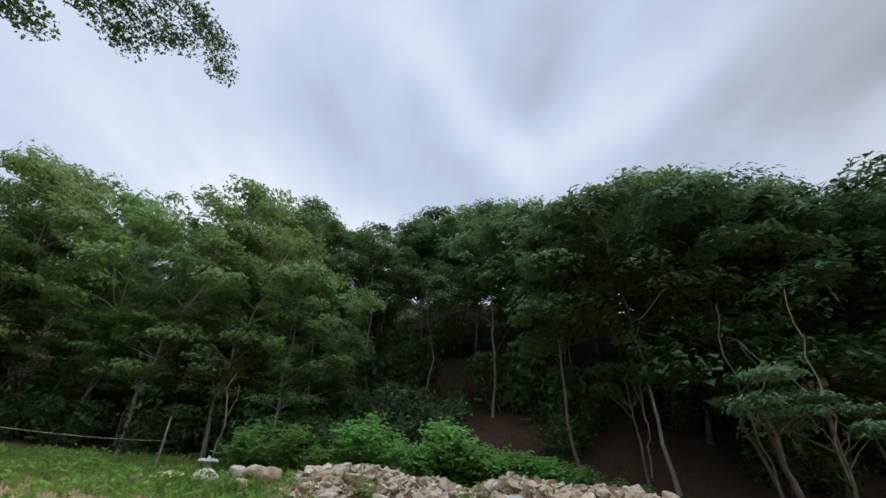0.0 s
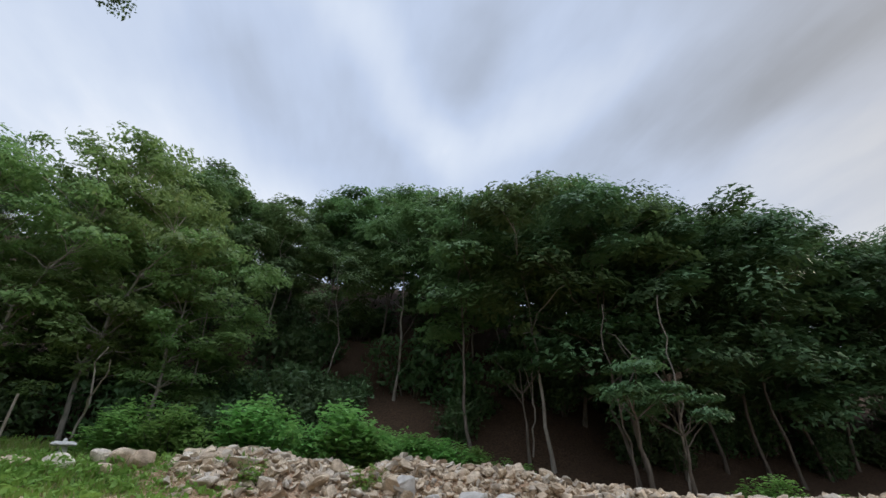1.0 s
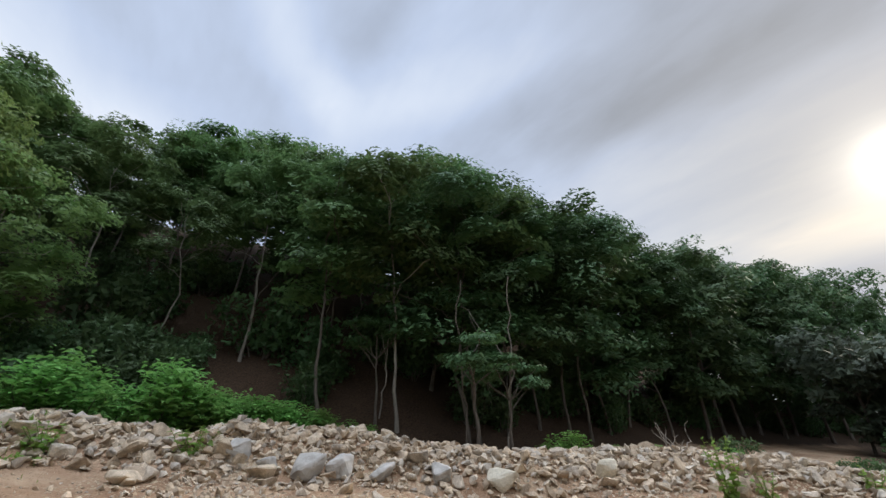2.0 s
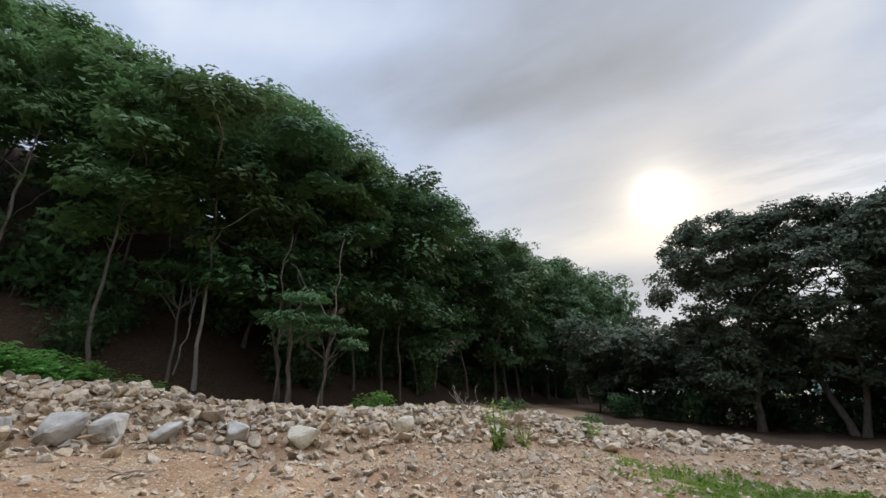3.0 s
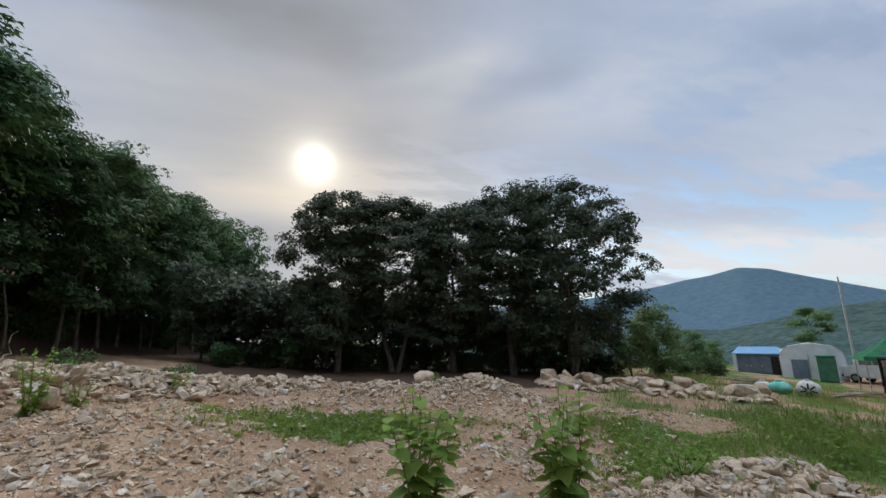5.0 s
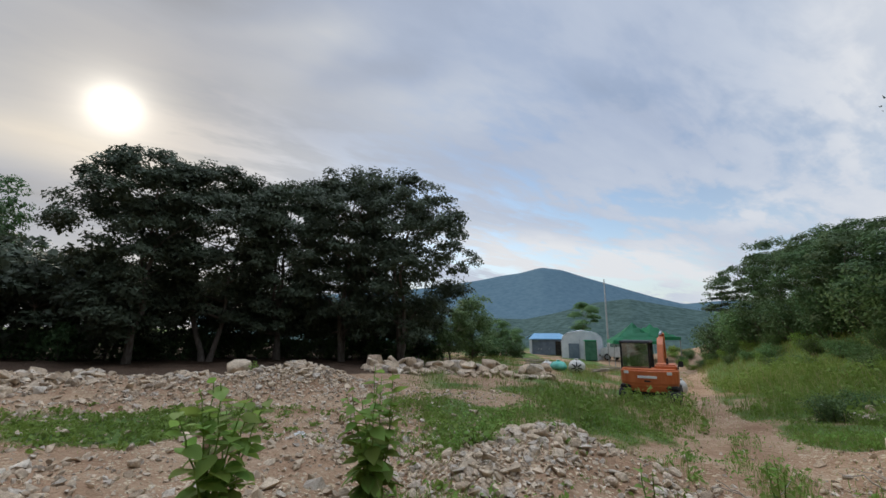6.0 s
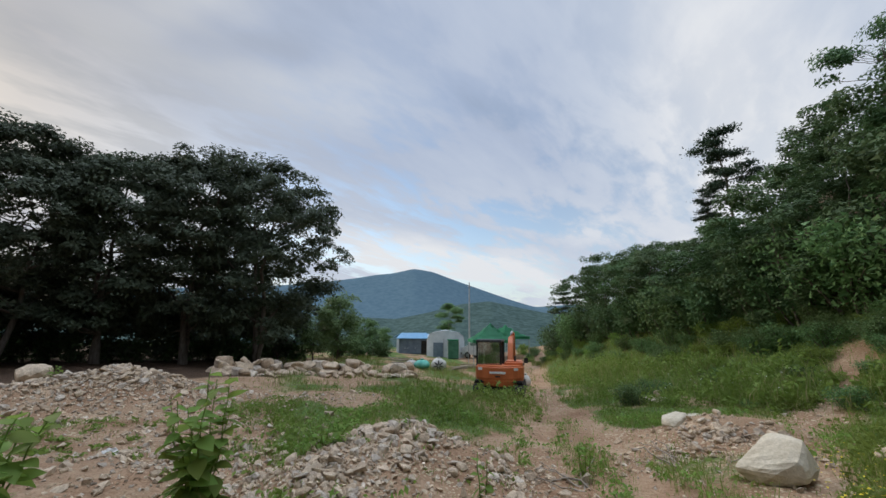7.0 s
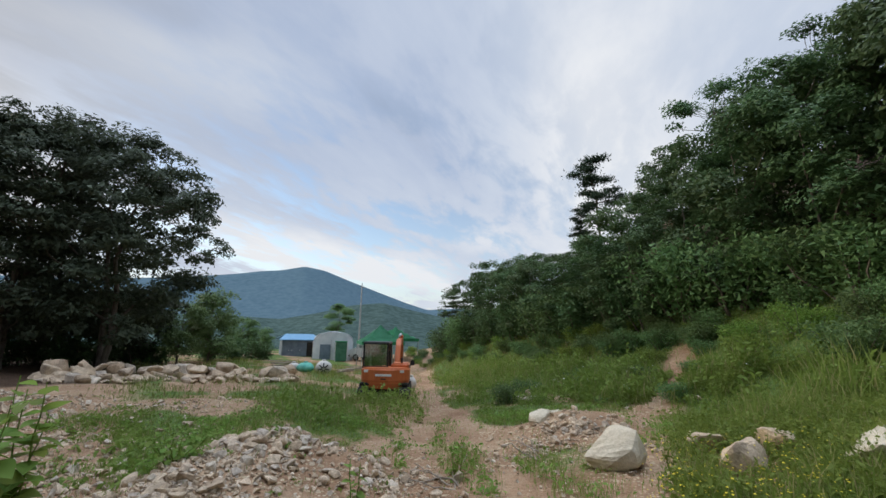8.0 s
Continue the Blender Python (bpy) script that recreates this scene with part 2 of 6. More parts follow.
DARK_RUBBER = material("dark_rubber", mottled((0.02, 0.02, 0.02), (0.06, 0.05, 0.04), 6.0), 0.85)


def pane_material():
    m = bpy.data.materials.new("tinted_glass")
    m.use_nodes = True
    k = Nodes(m.node_tree)
    clear = k.n("ShaderNodeBsdfTransparent", {"Color": rgb(0.68, 0.76, 0.74)})
    shine = k.n("ShaderNodeBsdfGlossy", {"Color": rgb(0.9, 0.95, 1.0), "Roughness": 0.06})
    mix = k.n("ShaderNodeMixShader", {0: 0.24, 1: clear.outputs[0], 2: shine.outputs[0]})
    k.n("ShaderNodeOutputMaterial", {"Surface": mix.outputs[0]})
    return m


GLASS_DARK = pane_material()
WHITE_PAINT = material("white_paint", mottled((0.62, 0.62, 0.60), (0.78, 0.78, 0.76), 3.0), 0.5)
BLUE_ROOF = material("blue_sheet_roof", mottled((0.13, 0.30, 0.46), (0.18, 0.36, 0.53), 2.0), 0.4)
GREY_SIDING = material("grey_blue_siding", mottled((0.13, 0.17, 0.22), (0.20, 0.25, 0.30), 2.0), 0.6)
FILM_WHITE = material("white_sheeting", mottled((0.58, 0.61, 0.64), (0.74, 0.76, 0.78), 1.5), 0.45)
GREEN_TARP = material("green_tarpaulin", mottled((0.02, 0.21, 0.09), (0.04, 0.29, 0.13), 2.0), 0.5, translucent=0.15)
GREEN_TANK = material("green_plastic", mottled((0.05, 0.16, 0.10), (0.09, 0.23, 0.15), 2.0), 0.5)
STEEL = material("galvanised_steel", mottled((0.35, 0.36, 0.37), (0.5, 0.51, 0.52), 5.0), 0.45, 0.7)
GRANITE = material("granite", mottled((0.42, 0.41, 0.38), (0.62, 0.60, 0.56), 25.0), 0.85)
SACK = material("woven_sack", mottled((0.48, 0.46, 0.42), (0.66, 0.64, 0.59), 6.0), 0.8)
TEAL_SACK = material("teal_sack", mottled((0.10, 0.42, 0.33), (0.2, 0.55, 0.44), 6.0), 0.7)
YELLOW_PETAL = material("yellow_petal", lambda k, p: rgb(0.75, 0.6, 0.05), 0.7, translucent=0.3)
WHITE_PETAL = material("white_petal", lambda k, p: rgb(0.75, 0.75, 0.7), 0.7, translucent=0.3)


# ---- lay of the land ----
SLOPE = ((-180, -0.005), (-170, 0.02), (-155, 0.075), (-120, 0.11), (-60, 0.14), (-26, 0.142), (-13, 0.128), (7, 0.100), (38, 0.062), (58, 0.045), (79, 0.0),
         (92, -0.008), (108, -0.011), (120, -0.020), (136, -0.030), (143, -0.028), (148, -0.060), (155, -0.066), (159, -0.045), (168, -0.022), (180, -0.005))
SLOPE_AZ, SLOPE_V = np.array([s[0] for s in SLOPE], float), np.array([s[1] for s in SLOPE])
FINE_AZ = np.arange(-180, 181, 2.0)
_k = np.exp(-0.5 * (np.arange(-10, 11) / 3.0) ** 2)
_v = np.interp(FINE_AZ, SLOPE_AZ, SLOPE_V)
FINE_V = np.convolve(np.concatenate([_v[-11:-1], _v, _v[1:11]]), _k / _k.sum(), "valid")

# rubble bank: bearing, distance, height
BANK = ((-17, 11.4, 0.45), (-9, 11.6, 0.75), (-2, 11.3, 0.65), (3, 10.6, 0.5), (8, 10.9, 0.85), (20, 10.6, 0.85), (30, 10.3, 0.75), (40, 10.4, 0.62), (50, 11.6, 0.66),
        (57, 12.3, 0.70), (66, 13.6, 0.62), (73, 14.6, 0.55), (80, 15.6, 0.42), (88, 17.2, 0.32))
BANK_XY = np.array([polar(a, r) for a, r, _ in BANK])
BANK_H = np.array([h for _, _, h in BANK]) - 0.09
# single heaps: bearing, distance, height, radius
HEAPS = ((107, 13.4, 0.56, 1.8), (101, 13.9, 0.26, 1.6), (113, 13.6, 0.2, 1.5), (95, 15.5, 0.25, 1.8), (138, 7.2, 0.34, 1.1), (131, 5.8, 0.22, 1.0), (146, 6.6, 0.15, 0.9), (175, 8.6, 0.30, 1.2), (68, 9.0, 0.2, 1.6), (156.5, 46, 1.5, 7.0))


def smooth01(v):
    v = np.clip(v, 0, 1)
    return v * v * (3 - 2 * v)


def bank_at(x, y):
    """Height of the rubble bank, and how near its crest a place lies (0..1)."""
    best = np.full(np.shape(x), 1e9)
    top = np.zeros(np.shape(x))
    for a, b, ha, hb in zip(BANK_XY[:-1], BANK_XY[1:], BANK_H[:-1], BANK_H[1:]):
        ab = b - a
        u = np.clip(((x - a[0]) * ab[0] + (y - a[1]) * ab[1]) / (ab @ ab), 0, 1)
        dist = np.hypot(x - a[0] - u * ab[0], y - a[1] - u * ab[1])
        near = dist < best
        best = np.where(near, dist, best)
        top = np.where(near, ha + (hb - ha) * u, top)
    w = smooth01(1 - best / 1.7)
    return top * w, w


def heaps_at(x, y):
    z = np.zeros(np.shape(x))
    for az, r, h, rad in HEAPS:
        px, py = polar(az, r)
        z = z + h * np.exp(-((x - px) ** 2 + (y - py) ** 2) / (0.62 * rad * rad))
    return z


EDGE_X = np.array([-60, -20, -8, 0, 4, 7, 17, 35, 60, 120.0])
EDGE_Y = np.array([9, 12.5, 13.6, 13.8, 12.4, 11.3, 12.5, 12.5, 11, 8.0])


def forest_depth(x, y):
    """Metres into the wooded hill."""
    return y - np.interp(x, EDGE_X, EDGE_Y)


def east_depth(x, y):
    """Metres up the overgrown bank."""
    beside = x * -math.cos(radians(158.5)) * -1 + y * math.sin(radians(158.5)) * -1
    return np.minimum((x + 3.7) * -0.77 + (y + 8.2) * -0.64, beside + 2.0)


def soft(d, s=1.0):
    return np.where(d > 0, d * d / (d + s), 0.0)


def ground_z(x, y):
    x, y = np.asarray(x, float), np.asarray(y, float)
    r = np.hypot(x, y)
    az = np.degrees(np.arctan2(x, y))
    z = np.interp(az, FINE_AZ, FINE_V) * np.where(r < 18, r, 18 + 22 * (1 - np.exp(-(r - 18) / 22)))
    z = z + 0.62 * np.minimum(soft(forest_depth(x, y), 1.5), 22) * smooth01((90 - x) / 60)
    z = z + 0.62 * np.minimum(soft(east_depth(x, y), 1.2), 16) * smooth01((-y) / 6) * smooth01((90 - r) / 40)
    z = z + bank_at(x, y)[0] + heaps_at(x, y)
    away = np.where((az > 95) & (az < 178), 1.0, 0.0)
    z = z - away * 0.16 * soft(r - 62, 20) * np.where(r < 400, 1, 0) - away * np.where(r >= 400, 52, 0)
    rough = 0.035 * np.sin(x * 2.1 + 1.3 * np.sin(y * 1.7)) + 0.03 * np.sin(y * 2.6 + 1.1 * np.sin(x * 1.9 + 2)) + 0.018 * np.sin(x * 5.3 + y * 4.1)
    return z + rough * smooth01(r / 2) * smooth01((60 - r) / 40)


def gz(x, y):
    return float(ground_z(x, y))


def patchy(x, y):
    return np.clip(0.5 + 0.2 * np.sin(x * 0.9 + 1.7 * np.sin(y * 0.6)) + 0.2 * np.sin(y * 1.1 + 1.5 * np.sin(x * 0.75 + 1.0))
                   + 0.22 * np.sin(x * 2.9 + 2.0 * np.sin(y * 2.3)) * np.sin(y * 3.3 + 1.6 * np.sin(x * 2.6)), 0, 1)


def bare_cut(x, y):
    """Bare red soil running up the verge and round the boulders, 0..1."""
    r, az = np.hypot(x, y), np.degrees(np.arctan2(x, y)) % 360
    run = np.exp(-((az - 182.0 - np.clip(r - 9, 0, 6) * 0.85 + 0.6 * np.sin(r * 1.3)) / 2.6) ** 2) * smooth01((r - 5.0) / 1.5) * smooth01((16.5 - r) / 3)
    ring = np.exp(-((az - 190.5) / 5) ** 2) * np.exp(-((r - 6.4) / 0.9) ** 2) * 0.9
    mound = np.exp(-((az - 176) / 6) ** 2) * np.exp(-((r - 9.0) / 1.9) ** 2) * 0.85
    return np.clip(np.maximum(np.maximum(run, ring), mound), 0, 1) * 0.95


def grass_amount(x, y):
    """How grassy the open ground is, 0..1."""
    x, y = np.asarray(x, float), np.asarray(y, float)
    r, az = np.hypot(x, y), np.degrees(np.arctan2(x, y))
    azp = np.where(az < -140, az + 360, az)
    p = patchy(x, y)
    g = np.zeros_like(p)
    # low strip in front of the far heap
    g = np.maximum(g, smooth01(1.5 - np.abs(az - 92) / 16) * smooth01(1.6 - np.abs(r - (9.6 - (az - 92) * 0.06)) / 1.4) * (0.15 + 0.8 * p))
    # meadow towards the digger
    g = np.maximum(g, smooth01((azp - 117) / 12) * smooth01((214 - azp) / 8) * smooth01((r - 4.5) / 3) * (0.2 + 0.62 * smooth01((p - 0.2) / 0.55)))
    # strip between the near heaps
    g = np.maximum(g, smooth01(1.6 - np.abs(az - 129) / 4.5) * smooth01(1.6 - np.abs(r - 6.8) / 1.6))
    # verge under the bank
    g = np.maximum(g, smooth01((azp - 181) / 7) * smooth01((214 - azp) / 8) * smooth01((r - 3.2) / 2) * (0.5 + 0.5 * p))
    g = np.maximum(g, smooth01(east_depth(x, y) / 1.5 + 0.6))
    # grass where the slope leaves the lot
    g = np.maximum(g, smooth01((-6 - az) / 10) * smooth01((az + 90) / 20) * smooth01((r - 8) / 3) * (0.45 + 0.55 * p))
    g = g * (1 - 0.95 * np.exp(-((az + 44) / 6) ** 2) * np.exp(-((r - 10.3) / 1.3) ** 2))
    g = g * (1 - 0.92 * np.exp(-((az + 13) / 8) ** 2) * np.exp(-((r - 9.0) / 1.2) ** 2))
    g = g * (1 - bare_cut(x, y))
    # the bare track past the digger
    lat = np.radians(azp - 161 + np.clip(r - 6.5, -2, 8) * 0.75) * r
    track = np.exp(-((np.abs(lat) - 0.56) / 0.3) ** 2) + 0.55 * np.exp(-(lat / 0.5) ** 2)
    g = g * (1 - 0.92 * np.clip(track, 0, 1) * smooth01((r - 3) / 2) * np.where(azp < 200, 1, 0)) * (1 - 0.8 * bank_at(x, y)[1])
    heap = heaps_at(x, y)
    return np.clip(g * (1 - 0.9 * smooth01(heap / 0.2)), 0, 1)


def part(name, data, mat, parent, label=""):
    """Links a mesh, or a bmesh, as one object under a thing."""
    if isinstance(data, bmesh.types.BMesh):
        me = bpy.data.meshes.new(name)
        data.to_mesh(me)
        data.free()
        data = me
    if not data.materials:
        data.materials.append(mat)
    ob = new(name, data)
    ob.parent = parent
    return tagged(ob, label)


def thing(name, m, label, category, group="", kind=""):
    ob = new(name)
    ob.empty_display_size = 0.2
    ob.matrix_world = m
    return tagged(ob, label, category, group, kind)


def mesh_cells(name, verts, k):
    """A mesh of separate faces of k corners each, from an array of corners."""
    verts = np.ascontiguousarray(verts, dtype=np.float32).reshape(-1, 3)
    me = bpy.data.meshes.new(name)
    n = len(verts)
    me.vertices.add(n)
    me.vertices.foreach_set("co", verts.ravel())
    me.loops.add(n)
    me.loops.foreach_set("vertex_index", np.arange(n, dtype=np.int32))
    me.polygons.add(n // k)
    me.polygons.foreach_set("loop_start", np.arange(0, n, k, dtype=np.int32))
    me.update(calc_edges=True)
    return me


def mesh_faces(name, verts, faces, smooth=False):
    """A mesh of shared corners; faces is an array of three or four indices a row."""
    verts, faces = np.ascontiguousarray(verts, dtype=np.float32), np.ascontiguousarray(faces, dtype=np.int32)
    me = bpy.data.meshes.new(name)
    me.vertices.add(len(verts))
    me.vertices.foreach_set("co", verts.ravel())
    me.loops.add(faces.size)
    me.loops.foreach_set("vertex_index", faces.ravel())
    me.polygons.add(len(faces))
    me.polygons.foreach_set("loop_start", np.arange(0, faces.size, faces.shape[1], dtype=np.int32))
    me.update(calc_edges=True)
    me.polygons.foreach_set("use_smooth", np.full(len(faces), smooth, dtype=bool))
    return me


# ---- ground sheet ----
def build_ground():
    rings = [0.0]
    r = 0.5
    while r < 3200:
        rings.append(r)
        r += max(0.16, r * 0.030) if r < 60 else r * 0.12
    rings = np.array(rings[1:])
    azs = np.radians(np.arange(0, 360, 0.8))
    R, A = np.meshgrid(rings, azs, indexing="ij")
    X, Y = R * np.sin(A), R * np.cos(A)
    Z = ground_z(X, Y)
    verts = np.stack([X, Y, Z], -1).reshape(-1, 3)
    n, m = len(rings), len(azs)
    i, j = np.meshgrid(np.arange(n - 1), np.arange(m), indexing="ij")
    j2 = (j + 1) % m
    faces = np.stack([i * m + j, i * m + j2, (i + 1) * m + j2, (i + 1) * m + j], -1).reshape(-1, 4)[:, ::-1]
    verts = np.vstack([verts, [[0, 0, gz(0, 0.01)]]])
    tri = [[len(verts) - 1, k, (k + 1) % m] for k in range(m)]
    me = bpy.data.meshes.new("ground")
    me.from_pydata(verts.tolist(), [], faces.tolist() + tri)
    me.validate()
    me.polygons.foreach_set("use_smooth", np.ones(len(me.polygons), dtype=bool))
    cover = np.ones((len(verts), 4), dtype=np.float32)
    x, y = verts[:, 0], verts[:, 1]
    cover[:, 0] = grass_amount(x, y) * np.where(forest_depth(x, y) > 0, 0, 1)
    az = np.degrees(np.arctan2(x, y))
    road = np.exp(-((az - 155.6) / 1.7) ** 2) * (np.hypot(x, y) > 24)
    cover[:, 0] = np.where(np.hypot(x, y) > 55, 1, cover[:, 0]) * (1 - road)
    # dark litter under the oaks also stands in for their shade
    oak_floor = smooth01((np.hypot(x, y) - 17.5) / 3) * smooth01((az - 70) / 6) * smooth01((128 - az) / 5)
    bank_floor = smooth01((east_depth(x, y) - 3.5) / 2.0) * (np.hypot(x, y) < 55)
    cover[:, 0] *= 1 - bank_floor
    cover[:, 1] = np.maximum(np.maximum(smooth01(forest_depth(x, y) / 1.5 + 0.3), oak_floor), bank_floor)
    cover[:, 2] = 0
    at = me.color_attributes.new("cover", "FLOAT_COLOR", "POINT")
    at.data.foreach_set("color", cover.ravel())
    me.materials.append(GROUND)
    return tagged(new("ground", me), "bare reddish soil and gravel sloping up into leaf litter", "ground", kind="structure")


build_ground()


def build_mountain(name, mat, az0, az1, dist, prof, label, base=-60):
    """A wooded ridge: prof is (bearing, elevation in degrees) of its skyline."""
    azs = np.arange(az0, az1, 0.25)
    top = np.interp(azs, [p[0] for p in prof], [p[1] for p in prof])
    kk = np.exp(-0.5 * (np.arange(-8, 9) / 1.3) ** 2)
    top = np.convolve(np.pad(top, 8, mode="edge"), kk / kk.sum(), "valid")
    steps = np.linspace(0, 1, 26)
    rows = []
    for u in steps:
        d = dist * (1 - 0.45 * (1 - u))
        crest = np.tan(np.radians(top)) * dist + EYE_Z
        z = base + (crest - base) * u ** 1.15
        fold = np.array([noise.noise((a * 0.16 + u * 0.9, u * 1.3, dist * 0.01)) + 0.5 * noise.noise((a * 0.5 - u * 2.0, u * 3.0, 4.0)) for a in azs])
        z = z + dist * 0.006 * fold * (1 - u) * u * 4
        dd = d * (1 + 0.03 * fold * (1 - u))
        rows.append(np.stack([dd * np.sin(np.radians(azs)), dd * np.cos(np.radians(azs)), z], -1))
    back = rows[-1].copy()
    back[:, :2] *= 1.3
    back[:, 2] = base
    rows.append(back)
    V = np.stack(rows)
    n, m = V.shape[:2]
    i, j = np.meshgrid(np.arange(n - 1), np.arange(m - 1), indexing="ij")
    F = np.stack([i * m + j, i * m + j + 1, (i + 1) * m + j + 1, (i + 1) * m + j], -1).reshape(-1, 4)
    me = mesh_faces(name, V.reshape(-1, 3), F, True)
    me.materials.append(mat)
    return tagged(new(name, me), label, "mountain", kind="structure")


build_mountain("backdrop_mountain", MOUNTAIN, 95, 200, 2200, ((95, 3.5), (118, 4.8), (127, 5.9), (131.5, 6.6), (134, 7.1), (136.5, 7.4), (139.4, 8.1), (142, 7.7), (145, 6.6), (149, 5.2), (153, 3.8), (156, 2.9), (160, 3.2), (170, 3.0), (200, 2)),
               "wooded mountain beyond the valley, distance haze in its blue colour")
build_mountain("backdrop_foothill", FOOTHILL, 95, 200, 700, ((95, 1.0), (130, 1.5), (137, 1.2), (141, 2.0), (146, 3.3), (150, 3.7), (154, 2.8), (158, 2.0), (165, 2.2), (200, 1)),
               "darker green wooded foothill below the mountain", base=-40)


# ---- plants ----
def rand_unit(rng, n):
    v = rng.normal(size=(n, 3))
    return v / np.linalg.norm(v, axis=1)[:, None]


def leaves(rng, centres, size, up=0.6, long=1.0, facing_to=None, corners=4):
    """Bent diamond leaves round the given places; up: how level they lie; facing_to: ways that they lean to."""
    n = len(centres)
    normal = rand_unit(rng, n) * (1 - up) + np.array([0, 0, up])
    if facing_to is not None:
        normal = normal + facing_to
    normal /= np.linalg.norm(normal, axis=1)[:, None] + 1e-9
    side = np.cross(normal, rand_unit(rng, n))
    side /= np.linalg.norm(side, axis=1)[:, None] + 1e-9
    fwd = np.cross(side, normal)
    s = (size * rng.uniform(0.6, 1.35, n))[:, None]
    w = s * rng.uniform(0.28, 0.42, n)[:, None]
    tip = fwd * s * long
    droop = normal * s * 0.16
    if corners == 3:
        return np.stack([centres - tip * 0.45 + side * w, centres + tip * 0.55 - droop, centres - tip * 0.45 - side * w], 1)
    return np.stack([centres - tip * 0.5 - droop, centres + side * w, centres + tip * 0.5 - droop, centres - side * w], 1)


def tubes(paths, sides=6):
    """One mesh of tapered tubes; each path is (points, radii)."""
    V, F, base = [], [], 0
    for pts, rad in paths:
        pts = np.asarray(pts, float)
        t = np.gradient(pts, axis=0)
        t /= np.linalg.norm(t, axis=1)[:, None] + 1e-9
        ref = np.where(np.abs(t[:, 2:3]) > 0.9, [[1.0, 0, 0]], [[0, 0, 1.0]])
        a = np.cross(t, ref)
        a /= np.linalg.norm(a, axis=1)[:, None] + 1e-9
        b = np.cross(t, a)
        ang = np.arange(sides) * 2 * np.pi / sides
        ring = pts[:, None] + (a[:, None] * np.cos(ang)[None, :, None] + b[:, None] * np.sin(ang)[None, :, None]) * np.asarray(rad)[:, None, None]
        n = len(pts)
        i, j = np.meshgrid(np.arange(n - 1), np.arange(sides), indexing="ij")
        j2 = (j + 1) % sides
        F.append((np.stack([i * sides + j, i * sides + j2, (i + 1) * sides + j2, (i + 1) * sides + j], -1) + base).reshape(-1, 4))
        V.append(ring.reshape(-1, 3))
        base += n * sides
    return mesh_faces("tubes", np.vstack(V), np.vstack(F), True)


def limb(rng, a, b, ra, rb, wobble=0.12, n=7, sag=0.0):
    a, b = np.asarray(a, float), np.asarray(b, float)
    u = np.linspace(0, 1, n)[:, None]
    length = np.linalg.norm(b - a)
    w = np.cumsum(rng.normal(size=(n, 3)), 0) * wobble * length / n
    w -= u * w[-1]
    p = a + (b - a) * u + w * np.minimum(1, 4 * u)
    p[:, 2] += sag * length * (u[:, 0] * (1 - u[:, 0]))
    return p, ra + (rb - ra) * u[:, 0] ** 0.8


